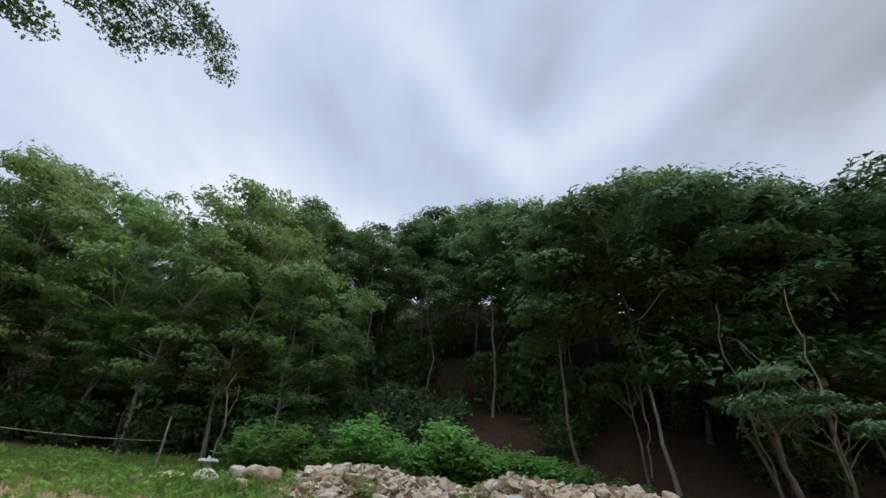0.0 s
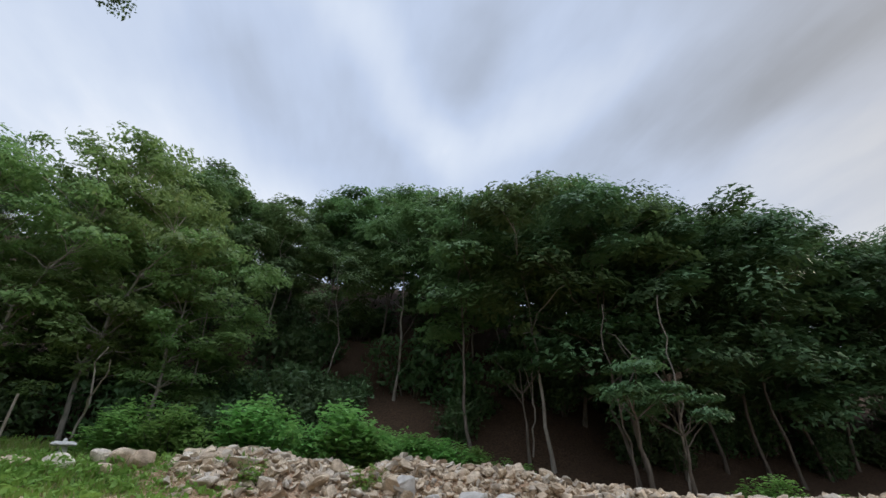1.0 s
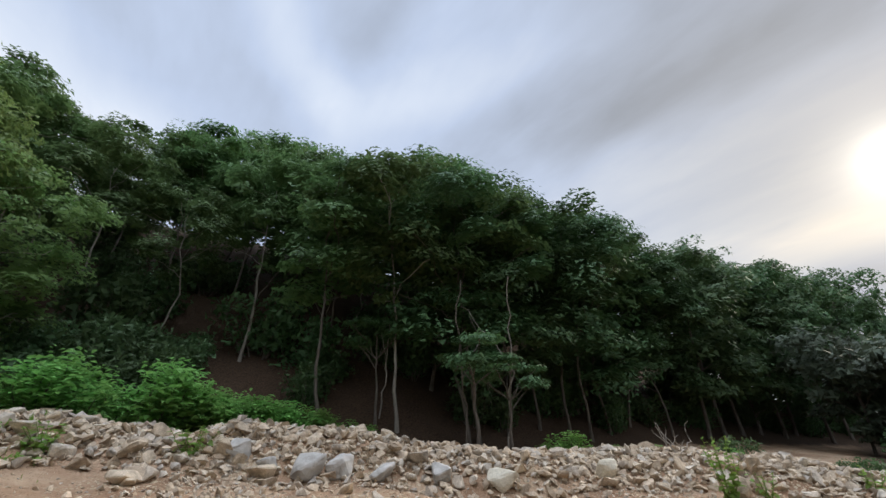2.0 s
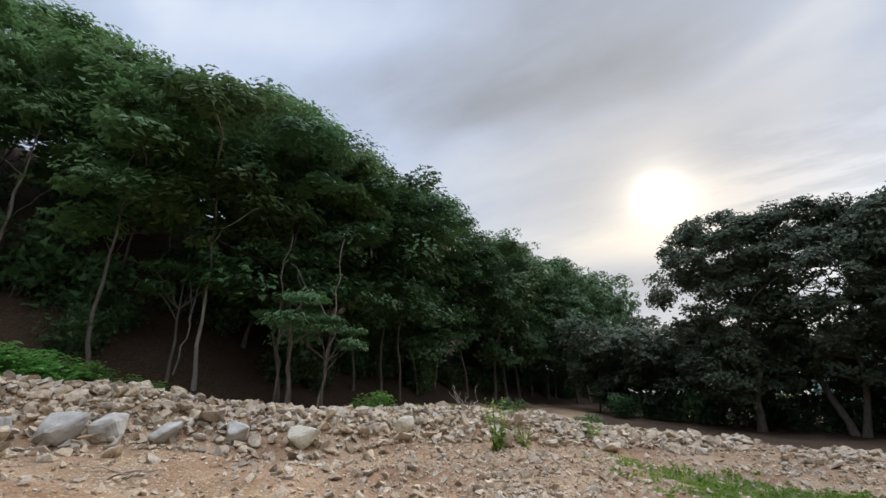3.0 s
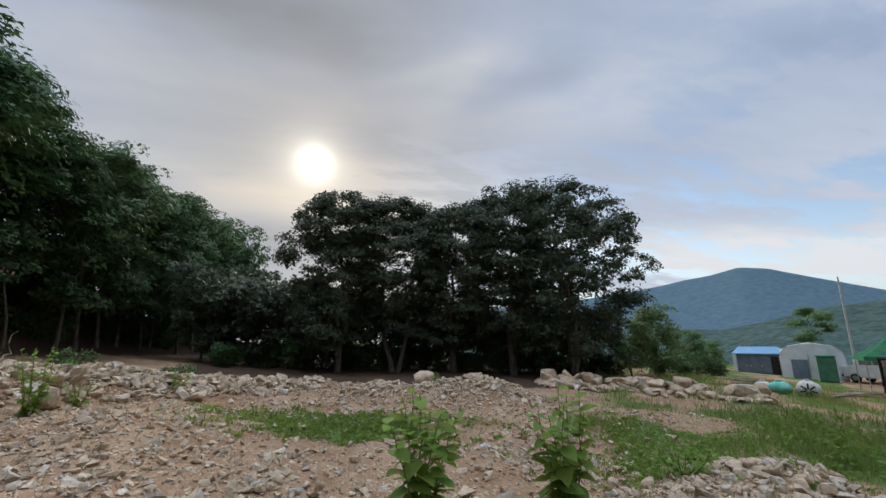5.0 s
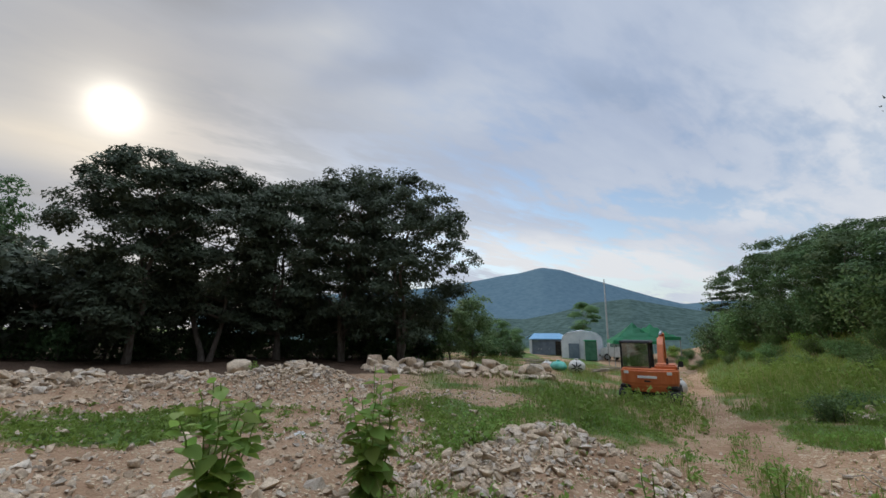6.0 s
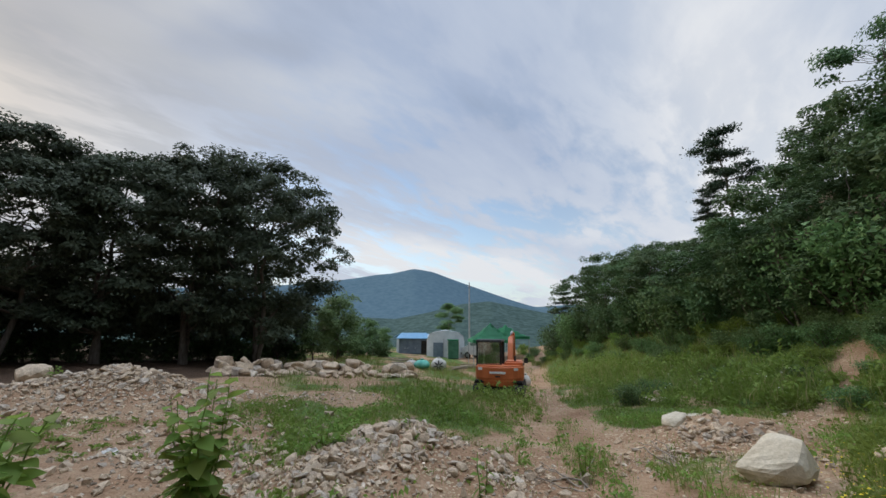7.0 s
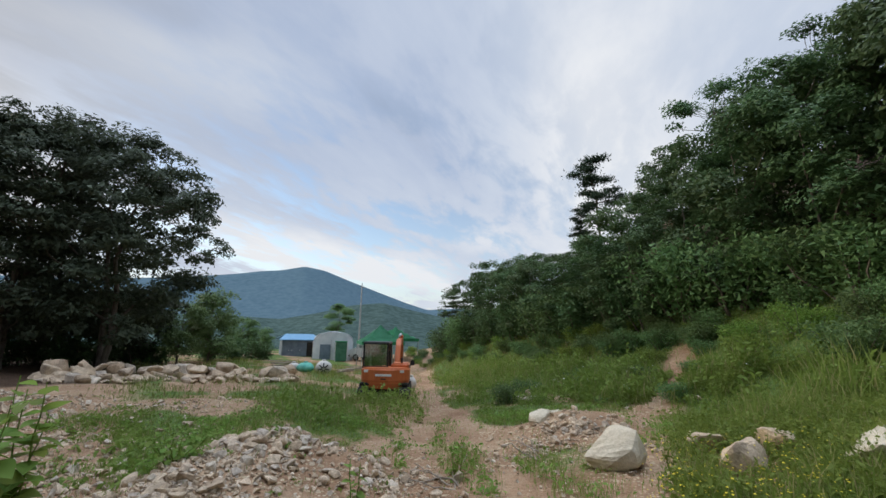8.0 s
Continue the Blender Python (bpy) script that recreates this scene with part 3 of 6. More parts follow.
def build_tree(name, seed, H, low, R, pads, per_pad, size, leaf_mat, bark, label, category="tree", pad_r=0.85, up=0.6, trunks=1, lean=0.06,
               trunk_r=0.13, flat=0.35, top_heavy=0.55, n_limbs=14, limb_from=2, boughs=0, bough_r=0.34):
    """A tree at the origin: tapered trunk, limbs and a crown of many leaves gathered in uneven sprays."""
    rng = np.random.default_rng(seed)
    ob = thing(name, Matrix(), label, category)
    # boughs swell out of an uneven crown; each one carries its own sprays
    n_boughs = boughs or max(5, pads // 5)
    u = (np.arange(n_boughs) + rng.random(n_boughs)) / n_boughs
    mid = low + (H - low) * top_heavy
    hgt = low + (H - low) * 0.94 * u ** (1 - 0.4 * top_heavy)
    prof = np.where(hgt > mid, np.sqrt(np.maximum(0.04, 1 - ((hgt - mid) / (H - mid + 0.01)) ** 2)), 0.5 + 0.5 * (hgt - low) / (mid - low + 0.01))
    ang = np.arange(n_boughs) * 2.4 + rng.normal(size=n_boughs) * 0.35 + seed
    reach = R * prof * np.sqrt(rng.uniform(0.08, 0.9, n_boughs))
    hgt[-1], reach[-1] = H * 0.95, R * 0.1
    B = np.stack([reach * np.cos(ang), reach * np.sin(ang), hgt], 1)
    b_r = bough_r * R * rng.uniform(0.75, 1.25, n_boughs)
    own = np.concatenate([np.arange(n_boughs), rng.integers(0, n_boughs, max(0, pads - n_boughs))])[:pads]
    to = rand_unit(rng, pads)
    to[:, 2] = np.where(rng.random(pads) < 0.85, np.abs(to[:, 2]), to[:, 2])
    to[:, :2] += np.stack([np.cos(ang), np.sin(ang)], 1)[own] * 0.35
    to /= np.linalg.norm(to, axis=1)[:, None]
    C = B[own] + to * b_r[own][:, None] * np.array([1, 1, 0.85]) * rng.uniform(0.6, 1.0, pads)[:, None]
    C[:, 2] = np.clip(C[:, 2], low * 0.9, H)
    rad = np.hypot(C[:, 0], C[:, 1])
    drift = np.array([rng.normal() * lean * H, rng.normal() * lean * H, 0])
    C += drift * (C[:, 2:3] / H)
    paths = []
    for s in range(trunks):
        spread = R * 0.35 * (s > 0 or trunks > 1)
        a0 = rng.random() * 6.28 + s * 6.28 / trunks
        top = np.array([math.cos(a0) * spread, math.sin(a0) * spread, H * (0.9 - 0.08 * s)]) + drift
        foot = np.array([math.cos(a0), math.sin(a0), 0]) * trunk_r * 0.7 * (trunks > 1)
        foot[2] = -0.35
        p, r = limb(rng, foot, top, trunk_r * (1 - 0.12 * s), trunk_r * 0.15, 0.16, 12)
        r[0] *= 1.35
        paths.append((p, r))
    order = rng.permutation(pads)[:n_limbs]
    for q in order:
        tp, tr = paths[rng.integers(trunks)]
        k = int(np.clip(np.searchsorted(tp[:, 2], C[q, 2] - rad[q] * 0.55 - 0.4), limb_from, 10))
        p, r = limb(rng, tp[k], C[q], tr[k] * 0.62, 0.012, 0.22, 7, 0.12)
        paths.append((p, r))
    part("trunk", tubes(paths, 7), bark, ob)
    # leaves
    n = int(pads * per_pad)
    which = rng.integers(0, pads, n)
    pr = (pad_r * rng.uniform(0.65, 1.35, pads))[which]
    way = rand_unit(rng, n)
    way[:, 2] = np.where(rng.random(n) < 0.88, np.abs(way[:, 2]), way[:, 2] * 0.6)
    shell = (1 - 0.55 * rng.random(n) ** 1.6) * pr
    off = way * shell[:, None] * np.array([1, 1, flat + 0.2]) + rng.normal(size=(n, 3)) * 0.04
    face = way * 0.35 + to[which] * 0.55
    part("crown", mesh_cells("crown", leaves(rng, C[which] + off, size, up, 1.25, face, 3), 3), leaf_mat, ob)
    return ob


def build_shrub(name, seed, H, R, count, size, leaf_mat, label, category="shrub", up=0.45, stems=7, corners=3):
    rng = np.random.default_rng(seed)
    ob = thing(name, Matrix(), label, category)
    paths, C = [], []
    for s in range(stems):
        a, q = rng.random() * 6.28, R * math.sqrt(rng.random()) * 0.9
        tip = np.array([math.cos(a) * q, math.sin(a) * q, H * rng.uniform(0.65, 1.0) * (1 - 0.35 * (q / R) ** 2)])
        p, r = limb(rng, (math.cos(a) * q * 0.25, math.sin(a) * q * 0.25, -0.1), tip, 0.018 + 0.008 * H, 0.006, 0.2, 7)
        paths.append((p, r))
        C += [p[k] for k in (2, 3, 4, 5, 6, 6)]
    part("stem", tubes(paths, 4), BARK, ob)
    C = np.array(C)
    which = rng.integers(0, len(C), count)
    v = rand_unit(rng, count) * (rng.random(count) ** 0.5 * R * 0.42)[:, None] * np.array([1, 1, 0.6])
    P = C[which] + v
    P[:, 2] = np.maximum(P[:, 2], 0.03)
    part("foliage", mesh_cells("foliage", leaves(rng, P, size, up, 1.3, None, corners), corners), leaf_mat, ob)
    return ob


def place(ob, x, y, turn=0.0, scale=1.0, sink=0.05, z=None, tall=1.0):
    return Matrix.LocRotScale((x, y, (gz(x, y) if z is None else z) - sink), Euler((0, 0, turn)), (scale, scale, scale * tall))


def put(ob, m):
    ob.matrix_world = m
    return ob


def scatter(kinds, spots, rng, used, lo=0.85, hi=1.15):
    """Sets copies of the given kinds at the spots (x, y, scale); each kind itself stands at the first spot that it gets."""
    for x, y, s in spots:
        ob = kinds[int(rng.integers(len(kinds)))]
        m = place(ob, x, y, rng.random() * 6.28, s * rng.uniform(lo, hi), tall=rng.uniform(0.92, 1.1))
        if ob.name in used:
            copy_thing(ob, m)
        else:
            used.add(ob.name)
            ob.matrix_world = m


rng = np.random.default_rng(5)
used = set()

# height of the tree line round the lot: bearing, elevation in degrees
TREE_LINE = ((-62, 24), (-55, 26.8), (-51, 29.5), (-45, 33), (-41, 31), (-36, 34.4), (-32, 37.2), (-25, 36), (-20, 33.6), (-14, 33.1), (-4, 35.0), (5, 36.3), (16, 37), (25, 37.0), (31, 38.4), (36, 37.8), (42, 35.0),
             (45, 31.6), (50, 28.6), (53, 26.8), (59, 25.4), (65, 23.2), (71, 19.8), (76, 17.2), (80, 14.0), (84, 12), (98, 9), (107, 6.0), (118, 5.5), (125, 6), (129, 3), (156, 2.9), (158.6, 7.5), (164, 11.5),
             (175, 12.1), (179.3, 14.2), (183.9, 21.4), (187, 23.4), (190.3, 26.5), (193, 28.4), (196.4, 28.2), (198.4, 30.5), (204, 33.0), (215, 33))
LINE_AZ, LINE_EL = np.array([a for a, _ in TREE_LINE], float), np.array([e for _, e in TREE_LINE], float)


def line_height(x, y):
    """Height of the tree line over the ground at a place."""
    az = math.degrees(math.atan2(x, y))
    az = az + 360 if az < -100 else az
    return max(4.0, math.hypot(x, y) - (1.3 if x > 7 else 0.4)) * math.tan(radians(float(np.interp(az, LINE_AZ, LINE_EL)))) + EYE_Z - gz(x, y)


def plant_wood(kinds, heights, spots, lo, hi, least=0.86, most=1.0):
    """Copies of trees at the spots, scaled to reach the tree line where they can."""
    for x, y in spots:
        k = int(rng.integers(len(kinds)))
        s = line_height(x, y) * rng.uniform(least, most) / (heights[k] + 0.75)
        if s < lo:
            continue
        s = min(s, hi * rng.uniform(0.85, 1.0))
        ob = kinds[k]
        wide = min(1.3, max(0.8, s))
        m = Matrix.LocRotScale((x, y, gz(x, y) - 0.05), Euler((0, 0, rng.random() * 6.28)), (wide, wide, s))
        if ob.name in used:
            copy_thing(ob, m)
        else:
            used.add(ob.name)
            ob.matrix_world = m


def edge_y(x):
    return float(np.interp(x, EDGE_X, EDGE_Y))


# wooded hill
hill_label = "slender broadleaf tree with layered dark green crown on the hill"
HH = [8.6, 9.2, 9.8, 10.4]
hill_trees = [build_tree("hill_tree", 20 + s, HH[s], HH[s] * 0.46, 2.4 + 0.12 * s, 105, 86, 0.17, LEAF, PALE_BARK if s % 2 else BARK, hill_label, pad_r=0.62, flat=0.5, up=0.6, trunk_r=0.07, boughs=17, bough_r=0.38, n_limbs=8, lean=0.03) for s in range(4)]
back_trees = [build_tree("hill_tree", 30 + s, 9.0, 2.6, 2.7, 84, 62, 0.235, LEAF, BARK, hill_label, pad_r=0.7, flat=0.5, up=0.6, n_limbs=5, trunk_r=0.085, boughs=17, bough_r=0.4) for s in range(2)]
edge_label = "leafy broadleaf tree at the forest edge, branched low"
EH = [9.0, 9.8, 10.6]
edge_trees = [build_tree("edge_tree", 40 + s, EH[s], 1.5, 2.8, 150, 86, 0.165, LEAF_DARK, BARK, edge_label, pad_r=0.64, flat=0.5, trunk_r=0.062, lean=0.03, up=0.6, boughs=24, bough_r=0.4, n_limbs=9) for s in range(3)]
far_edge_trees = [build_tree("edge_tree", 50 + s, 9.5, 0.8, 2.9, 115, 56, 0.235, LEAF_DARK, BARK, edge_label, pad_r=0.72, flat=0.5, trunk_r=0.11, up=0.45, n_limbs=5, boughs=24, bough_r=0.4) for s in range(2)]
light_label = "light green feathery tree with thin leaning trunk"
LH = [9.2, 10.0, 10.8]
light_trees = [build_tree("light_tree", 60 + s, LH[s], 1.2, 2.8, 130, 84, 0.155, LEAF_LIGHT, PALE_BARK, light_label, pad_r=0.58, flat=0.62, lean=0.05, up=0.6, trunk_r=0.06, boughs=22, bough_r=0.38) for s in range(3)]
for ob in hill_trees + back_trees + edge_trees + far_edge_trees + light_trees:
    ob["group"] = "trees of the wooded hill"

near_spots, back_spots = [], []
for row in range(6):
    d = 2.0 + row * 3.6
    x = -30.0 if row > 2 else (-5.0, -9.8, -12.0)[row]
    while x < 15 + row * 4:
        x += rng.uniform(2.3, 3.3)
        if row == 0 and -3 < x < 3:
            continue
        y = edge_y(x) + d + rng.uniform(-1.1, 1.1)
        (near_spots if row < 3 and x < 16 else back_spots).append((x, y))
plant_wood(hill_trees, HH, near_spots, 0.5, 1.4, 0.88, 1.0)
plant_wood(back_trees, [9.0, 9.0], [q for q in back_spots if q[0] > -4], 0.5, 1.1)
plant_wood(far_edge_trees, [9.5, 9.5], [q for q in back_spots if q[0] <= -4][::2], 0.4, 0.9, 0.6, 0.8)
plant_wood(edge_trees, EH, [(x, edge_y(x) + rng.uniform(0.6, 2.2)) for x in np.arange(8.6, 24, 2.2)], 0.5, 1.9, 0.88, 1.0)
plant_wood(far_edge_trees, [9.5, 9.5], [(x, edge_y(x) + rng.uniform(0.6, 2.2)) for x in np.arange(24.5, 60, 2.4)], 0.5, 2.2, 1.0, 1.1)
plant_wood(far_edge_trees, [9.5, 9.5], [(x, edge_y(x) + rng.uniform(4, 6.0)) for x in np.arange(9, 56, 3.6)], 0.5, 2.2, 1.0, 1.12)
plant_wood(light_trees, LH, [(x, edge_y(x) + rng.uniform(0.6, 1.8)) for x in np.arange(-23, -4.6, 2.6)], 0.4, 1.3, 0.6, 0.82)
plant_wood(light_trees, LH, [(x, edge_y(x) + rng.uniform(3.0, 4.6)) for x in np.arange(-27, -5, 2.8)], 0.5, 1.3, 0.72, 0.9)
FH = [8.4, 9.0, 9.6]
feather_trees = [build_tree("feathery_tree", 65 + s, FH[s], 1.4, 2.4, 110, 64, 0.14, LEAF_LIGHT, PALE_BARK if s else BARK, "airy light green tree with open feathery crown and thin branches", pad_r=0.55, lean=0.05, up=0.35, trunk_r=0.09, n_limbs=30, flat=0.2, top_heavy=0.62) for s in range(3)]
for ob in feather_trees:
    ob["group"] = "trees of the wooded hill"
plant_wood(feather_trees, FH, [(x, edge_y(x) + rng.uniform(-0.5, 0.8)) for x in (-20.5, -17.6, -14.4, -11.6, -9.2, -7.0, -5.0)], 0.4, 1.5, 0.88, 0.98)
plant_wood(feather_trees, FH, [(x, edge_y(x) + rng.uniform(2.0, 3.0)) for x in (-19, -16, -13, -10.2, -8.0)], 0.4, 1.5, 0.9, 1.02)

# small flat-topped tree in front of the dark wood
ob = build_tree("spreading_tree", 71, 3.3, 2.35, 1.35, 11, 140, 0.12, LEAF_DARK, BARK, "small spreading tree with crooked pale trunk and flat crown", pad_r=0.5, flat=0.05, up=0.5, trunks=1, trunk_r=0.085, n_limbs=6, top_heavy=0.4, limb_from=7)
put(ob, place(ob, *polar(36.0, 12.3), 2.0))
ob = copy_thing(ob, place(ob, *polar(39.6, 12.7), 4.0, 0.85))
ob = copy_thing(ob, place(ob, *polar(22.8, 15.0), 1.0, 1.0, tall=1.25))
for k, (az, r, h) in enumerate(((34.0, 12.7, 5.2), (38.8, 13.2, 5.5), (17.0, 17.0, 4.6), (23.3, 15.3, 3.4), (5.8, 19, 4.6), (-27, 13.2, 2.4))):
    prng = np.random.default_rng(700 + k)
    ob = thing("bare_sapling", Matrix(), "thin pale crooked sapling trunk below the canopy", "sapling", "bare saplings")
    p1 = limb(prng, (0, 0, -0.2), (prng.normal() * 0.5, prng.normal() * 0.5, h), 0.032, 0.014, 0.22, 14)
    p2 = limb(prng, p1[0][6], p1[0][6] + np.array([prng.normal() * 0.6, prng.normal() * 0.6, h * 0.4]), 0.025, 0.01, 0.3, 8)
    part("trunk", tubes([p1, p2], 6), PALE_BARK if k % 2 else BARK, ob)
    put(ob, place(ob, *polar(az, r), 0))

# low growth at the foot of the hill
bush_label = "lush bright green bush with broad leaves"
bushes = [build_shrub("bush", 80 + s, 1.45 + 0.15 * s, 1.25, 1900, 0.15, LEAF_BUSH, bush_label, "bush", up=0.72, stems=13, corners=4) for s in range(3)]
for ob in bushes:
    ob["group"] = "bushes behind the rubble bank"
scatter(bushes, [(*polar(a, 13.0 + rng.uniform(-0.2, 0.5)), s * 0.95) for a, s in ((-23, 0.8), (-20, 0.85), (-17, 0.9), (-14, 1.05), (-11, 1.15), (-8, 1.2), (-5, 1.1), (-1, 1.15), (1.2, 1.0), (3, 1.05), (4.8, 1.05), (6.4, 1.15), (8.2, 1.2), (9.8, 1.15), (11.4, 1.1), (12.8, 0.95), (14.2, 0.9), (17, 0.85), (20.5, 0.65))], rng, used)
scatter(bushes, [(*polar(a, 14.4 + rng.uniform(-0.2, 0.5)), s * 0.8) for a, s in ((-21, 0.8), (-16, 0.9), (-10, 0.9), (-6, 0.9), (5, 1.1), (10, 1.0))], rng, used)
scatter(bushes, [(*polar(42, 12.4), 0.45), (*polar(46, 12.8), 0.8), (*polar(51, 13.2), 0.5), (*polar(55, 13.5), 0.5), (*polar(63, 14.4), 0.45)], rng, used)
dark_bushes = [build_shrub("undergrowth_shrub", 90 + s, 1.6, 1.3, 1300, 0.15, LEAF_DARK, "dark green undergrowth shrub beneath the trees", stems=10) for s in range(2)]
for ob in dark_bushes:
    ob["group"] = "undergrowth of the hill"
spots = []
for x in np.arange(-24, 56, 2.2):
    for d in (2.4, 5.0):
        if -3 < x < 7.5 and (d < 3 or rng.random() < 0.5):
            continue
        spots.append((x + rng.uniform(-0.8, 0.8), edge_y(x) + d - (2.0 if x < -4 else 0.0) + rng.uniform(-0.8, 0.8), 1.0))
spots += [(rng.uniform(-5, 9), edge_y(2) + d, 1.4) for d in (4.0, 5.5, 7.0, 8.5, 10, 11.5, 13, 6, 8, 10, 12, 14)]
spots += [(*polar(a, 29.0 + rng.uniform(-0.8, 2.0)), float(rng.uniform(0.8, 1.3))) for a in np.arange(77, 126, 2.4)]
spots += [(*polar(a, 15.6 + rng.uniform(-0.3, 1.6)), float(rng.uniform(0.8, 1.2))) for a in (-14, -12, -10, -8, -6, -4, -2, 0, 14, 16.5)]
spots += [(rng.uniform(-10, 0), edge_y(-5) + d, 1.2) for d in (7, 8.5, 10, 11.5, 13, 14.5, 16, 9, 12, 15)]
spots += [(*polar(a, 38.0 + rng.uniform(-3, 3)), float(rng.uniform(0.9, 1.4))) for a in (130, 131.5, 133, 134.5, 135.8, 159.5)]
spots += [(*polar(63, 14.6), 0.5), (*polar(72.5, 16.5), 0.45)]
scatter(dark_bushes, spots, rng, used)

# tree whose twigs hang into view overhead
def build_overhang():
    r = np.random.default_rng(75)
    bx, by = polar(-86, 7.5)
    base = np.array([bx, by, gz(bx, by)])
    ob = thing("overhanging_tree", Matrix.Translation(base), "tall tree with leafy twigs hanging overhead", "tree")
    trunk = limb(r, (0, 0, -0.4), (0.4, 0.3, 11.5), 0.2, 0.05, 0.1, 12)
    paths, cents = [trunk], []
    for az, el, dist in ((-39.5, 44.8, 8.6), (-41, 47.3, 8.6), (-43, 47.8, 8.4), (-46, 45.3, 8.5), (-50.5, 42.3, 8.3), (-48, 44.3, 8.3), (-49, 47.8, 8.2), (-53, 45.3, 8.0), (-58.5, 38.8, 8.0), (-62, 39.8, 7.8), (-56, 43.3, 7.9), (-66, 46.3, 7.6), (-47, 52.3, 8.2)):
        px, py = polar(az, dist)
        tip = np.array([px, py, EYE_Z + dist * math.tan(radians(el))]) - base
        k = int(np.clip(np.searchsorted(trunk[0][:, 2], tip[2] - 1.5), 4, 10))
        p = limb(r, trunk[0][k], tip, 0.05, 0.008, 0.12, 9, 0.2)
        paths.append(p)
        cents += [p[0][-1], p[0][-1], p[0][-2] * 0.5 + p[0][-1] * 0.5, p[0][-2]]
    part("trunk", tubes(paths, 6), BARK, ob)
    cents = np.array(cents)
    n = 6400
    which = r.integers(0, len(cents), n)
    P = cents[which] + rand_unit(r, n) * (r.random(n) ** 0.6 * 0.42)[:, None] * np.array([1, 1, 0.7])
    part("crown", mesh_cells("crown", leaves(r, P, 0.068, 0.3, 1.2), 4), LEAF_DARK, ob)


build_overhang()

# dark oaks beyond the far heap
oak_label = "large dark oak with broad rounded crown against the light"
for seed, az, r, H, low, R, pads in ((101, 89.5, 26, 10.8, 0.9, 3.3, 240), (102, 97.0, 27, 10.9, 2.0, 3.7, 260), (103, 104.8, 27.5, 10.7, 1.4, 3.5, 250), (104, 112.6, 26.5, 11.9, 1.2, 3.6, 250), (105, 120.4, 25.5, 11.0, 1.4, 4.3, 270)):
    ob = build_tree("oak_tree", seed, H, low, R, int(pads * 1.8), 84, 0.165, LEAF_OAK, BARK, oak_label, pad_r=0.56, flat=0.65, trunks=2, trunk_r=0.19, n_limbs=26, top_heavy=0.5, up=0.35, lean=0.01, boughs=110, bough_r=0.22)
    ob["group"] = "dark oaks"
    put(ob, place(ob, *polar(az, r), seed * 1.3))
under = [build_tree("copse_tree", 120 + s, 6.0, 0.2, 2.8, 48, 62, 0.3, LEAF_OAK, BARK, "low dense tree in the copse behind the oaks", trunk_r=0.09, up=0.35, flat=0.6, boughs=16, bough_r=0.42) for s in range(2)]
for ob in under:
    ob["group"] = "copse behind the oaks"
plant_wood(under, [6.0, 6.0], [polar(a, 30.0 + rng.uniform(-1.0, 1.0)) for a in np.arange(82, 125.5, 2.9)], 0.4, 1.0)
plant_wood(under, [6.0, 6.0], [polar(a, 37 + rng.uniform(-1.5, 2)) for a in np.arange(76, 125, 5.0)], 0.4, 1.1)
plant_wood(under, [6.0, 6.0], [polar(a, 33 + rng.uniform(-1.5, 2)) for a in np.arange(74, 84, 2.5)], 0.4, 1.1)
ob = build_tree("round_tree", 130, 4.6, 0.3, 1.9, 95, 80, 0.15, LEAF, BARK, "small round green tree beyond the stone row", trunk_r=0.1, up=0.35, lean=0.01)
put(ob, place(ob, *polar(129.8, 33), 0.4))
copy_thing(ob, place(ob, *polar(126.8, 30), 2.6, 0.75))
copy_thing(ob, place(ob, *polar(133.0, 40), 2.0, 0.7))
copy_thing(ob, place(ob, *polar(135.5, 46), 1.0, 0.55))
ob = build_tree("shed_tree", 131, 6.6, 2.4, 2.1, 34, 170, 0.18, LEAF, BARK, "small dark tree with open crown behind the sheds", trunk_r=0.09, flat=0.3, lean=0.02)
put(ob, place(ob, *polar(144.2, 62), 0.4))

# overgrown bank
right_label = "dense green broadleaf tree on the overgrown bank"
RH = [7.0, 7.8, 8.6]
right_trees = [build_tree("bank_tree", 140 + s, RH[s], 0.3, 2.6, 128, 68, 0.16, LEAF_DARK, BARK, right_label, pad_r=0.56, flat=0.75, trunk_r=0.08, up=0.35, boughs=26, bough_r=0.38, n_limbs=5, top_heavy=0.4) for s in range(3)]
for ob in right_trees:
    ob["group"] = "trees on the overgrown bank"
rng = np.random.default_rng(8)
spots = []
for d in (3.9, 6.4, 9.2):
    for s in np.arange(-10, 44, 2.6):
        if (d < 5 and s > 26) or (d > 9 and (s < -4 or s > 24)):
            continue
        spots.append((-3.7 - 0.77 * d + 0.64 * s + rng.uniform(-0.8, 0.8), -8.2 - 0.64 * d - 0.77 * s + rng.uniform(-0.8, 0.8)))
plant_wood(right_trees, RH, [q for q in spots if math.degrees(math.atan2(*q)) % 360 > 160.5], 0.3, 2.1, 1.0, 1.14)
dark_feather = build_tree("feathery_tree", 68, 8.8, 2.0, 2.1, 100, 70, 0.13, LEAF_DARK, BARK, "tall airy dark green tree rising above the overgrown bank", pad_r=0.5, up=0.4, trunk_r=0.08, n_limbs=30, flat=0.3, top_heavy=0.65)
dark_feather["group"] = "trees on the overgrown bank"
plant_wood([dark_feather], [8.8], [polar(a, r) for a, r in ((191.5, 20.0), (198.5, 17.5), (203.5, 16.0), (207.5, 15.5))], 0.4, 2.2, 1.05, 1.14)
bank_bushes = [build_shrub("bank_bush", 150 + s, 1.2, 1.15, 2400, 0.08, (LEAF_WEED, LEAF, LEAF)[s], "tangled green bush and vines on the bank", "bush", stems=10) for s in range(3)]
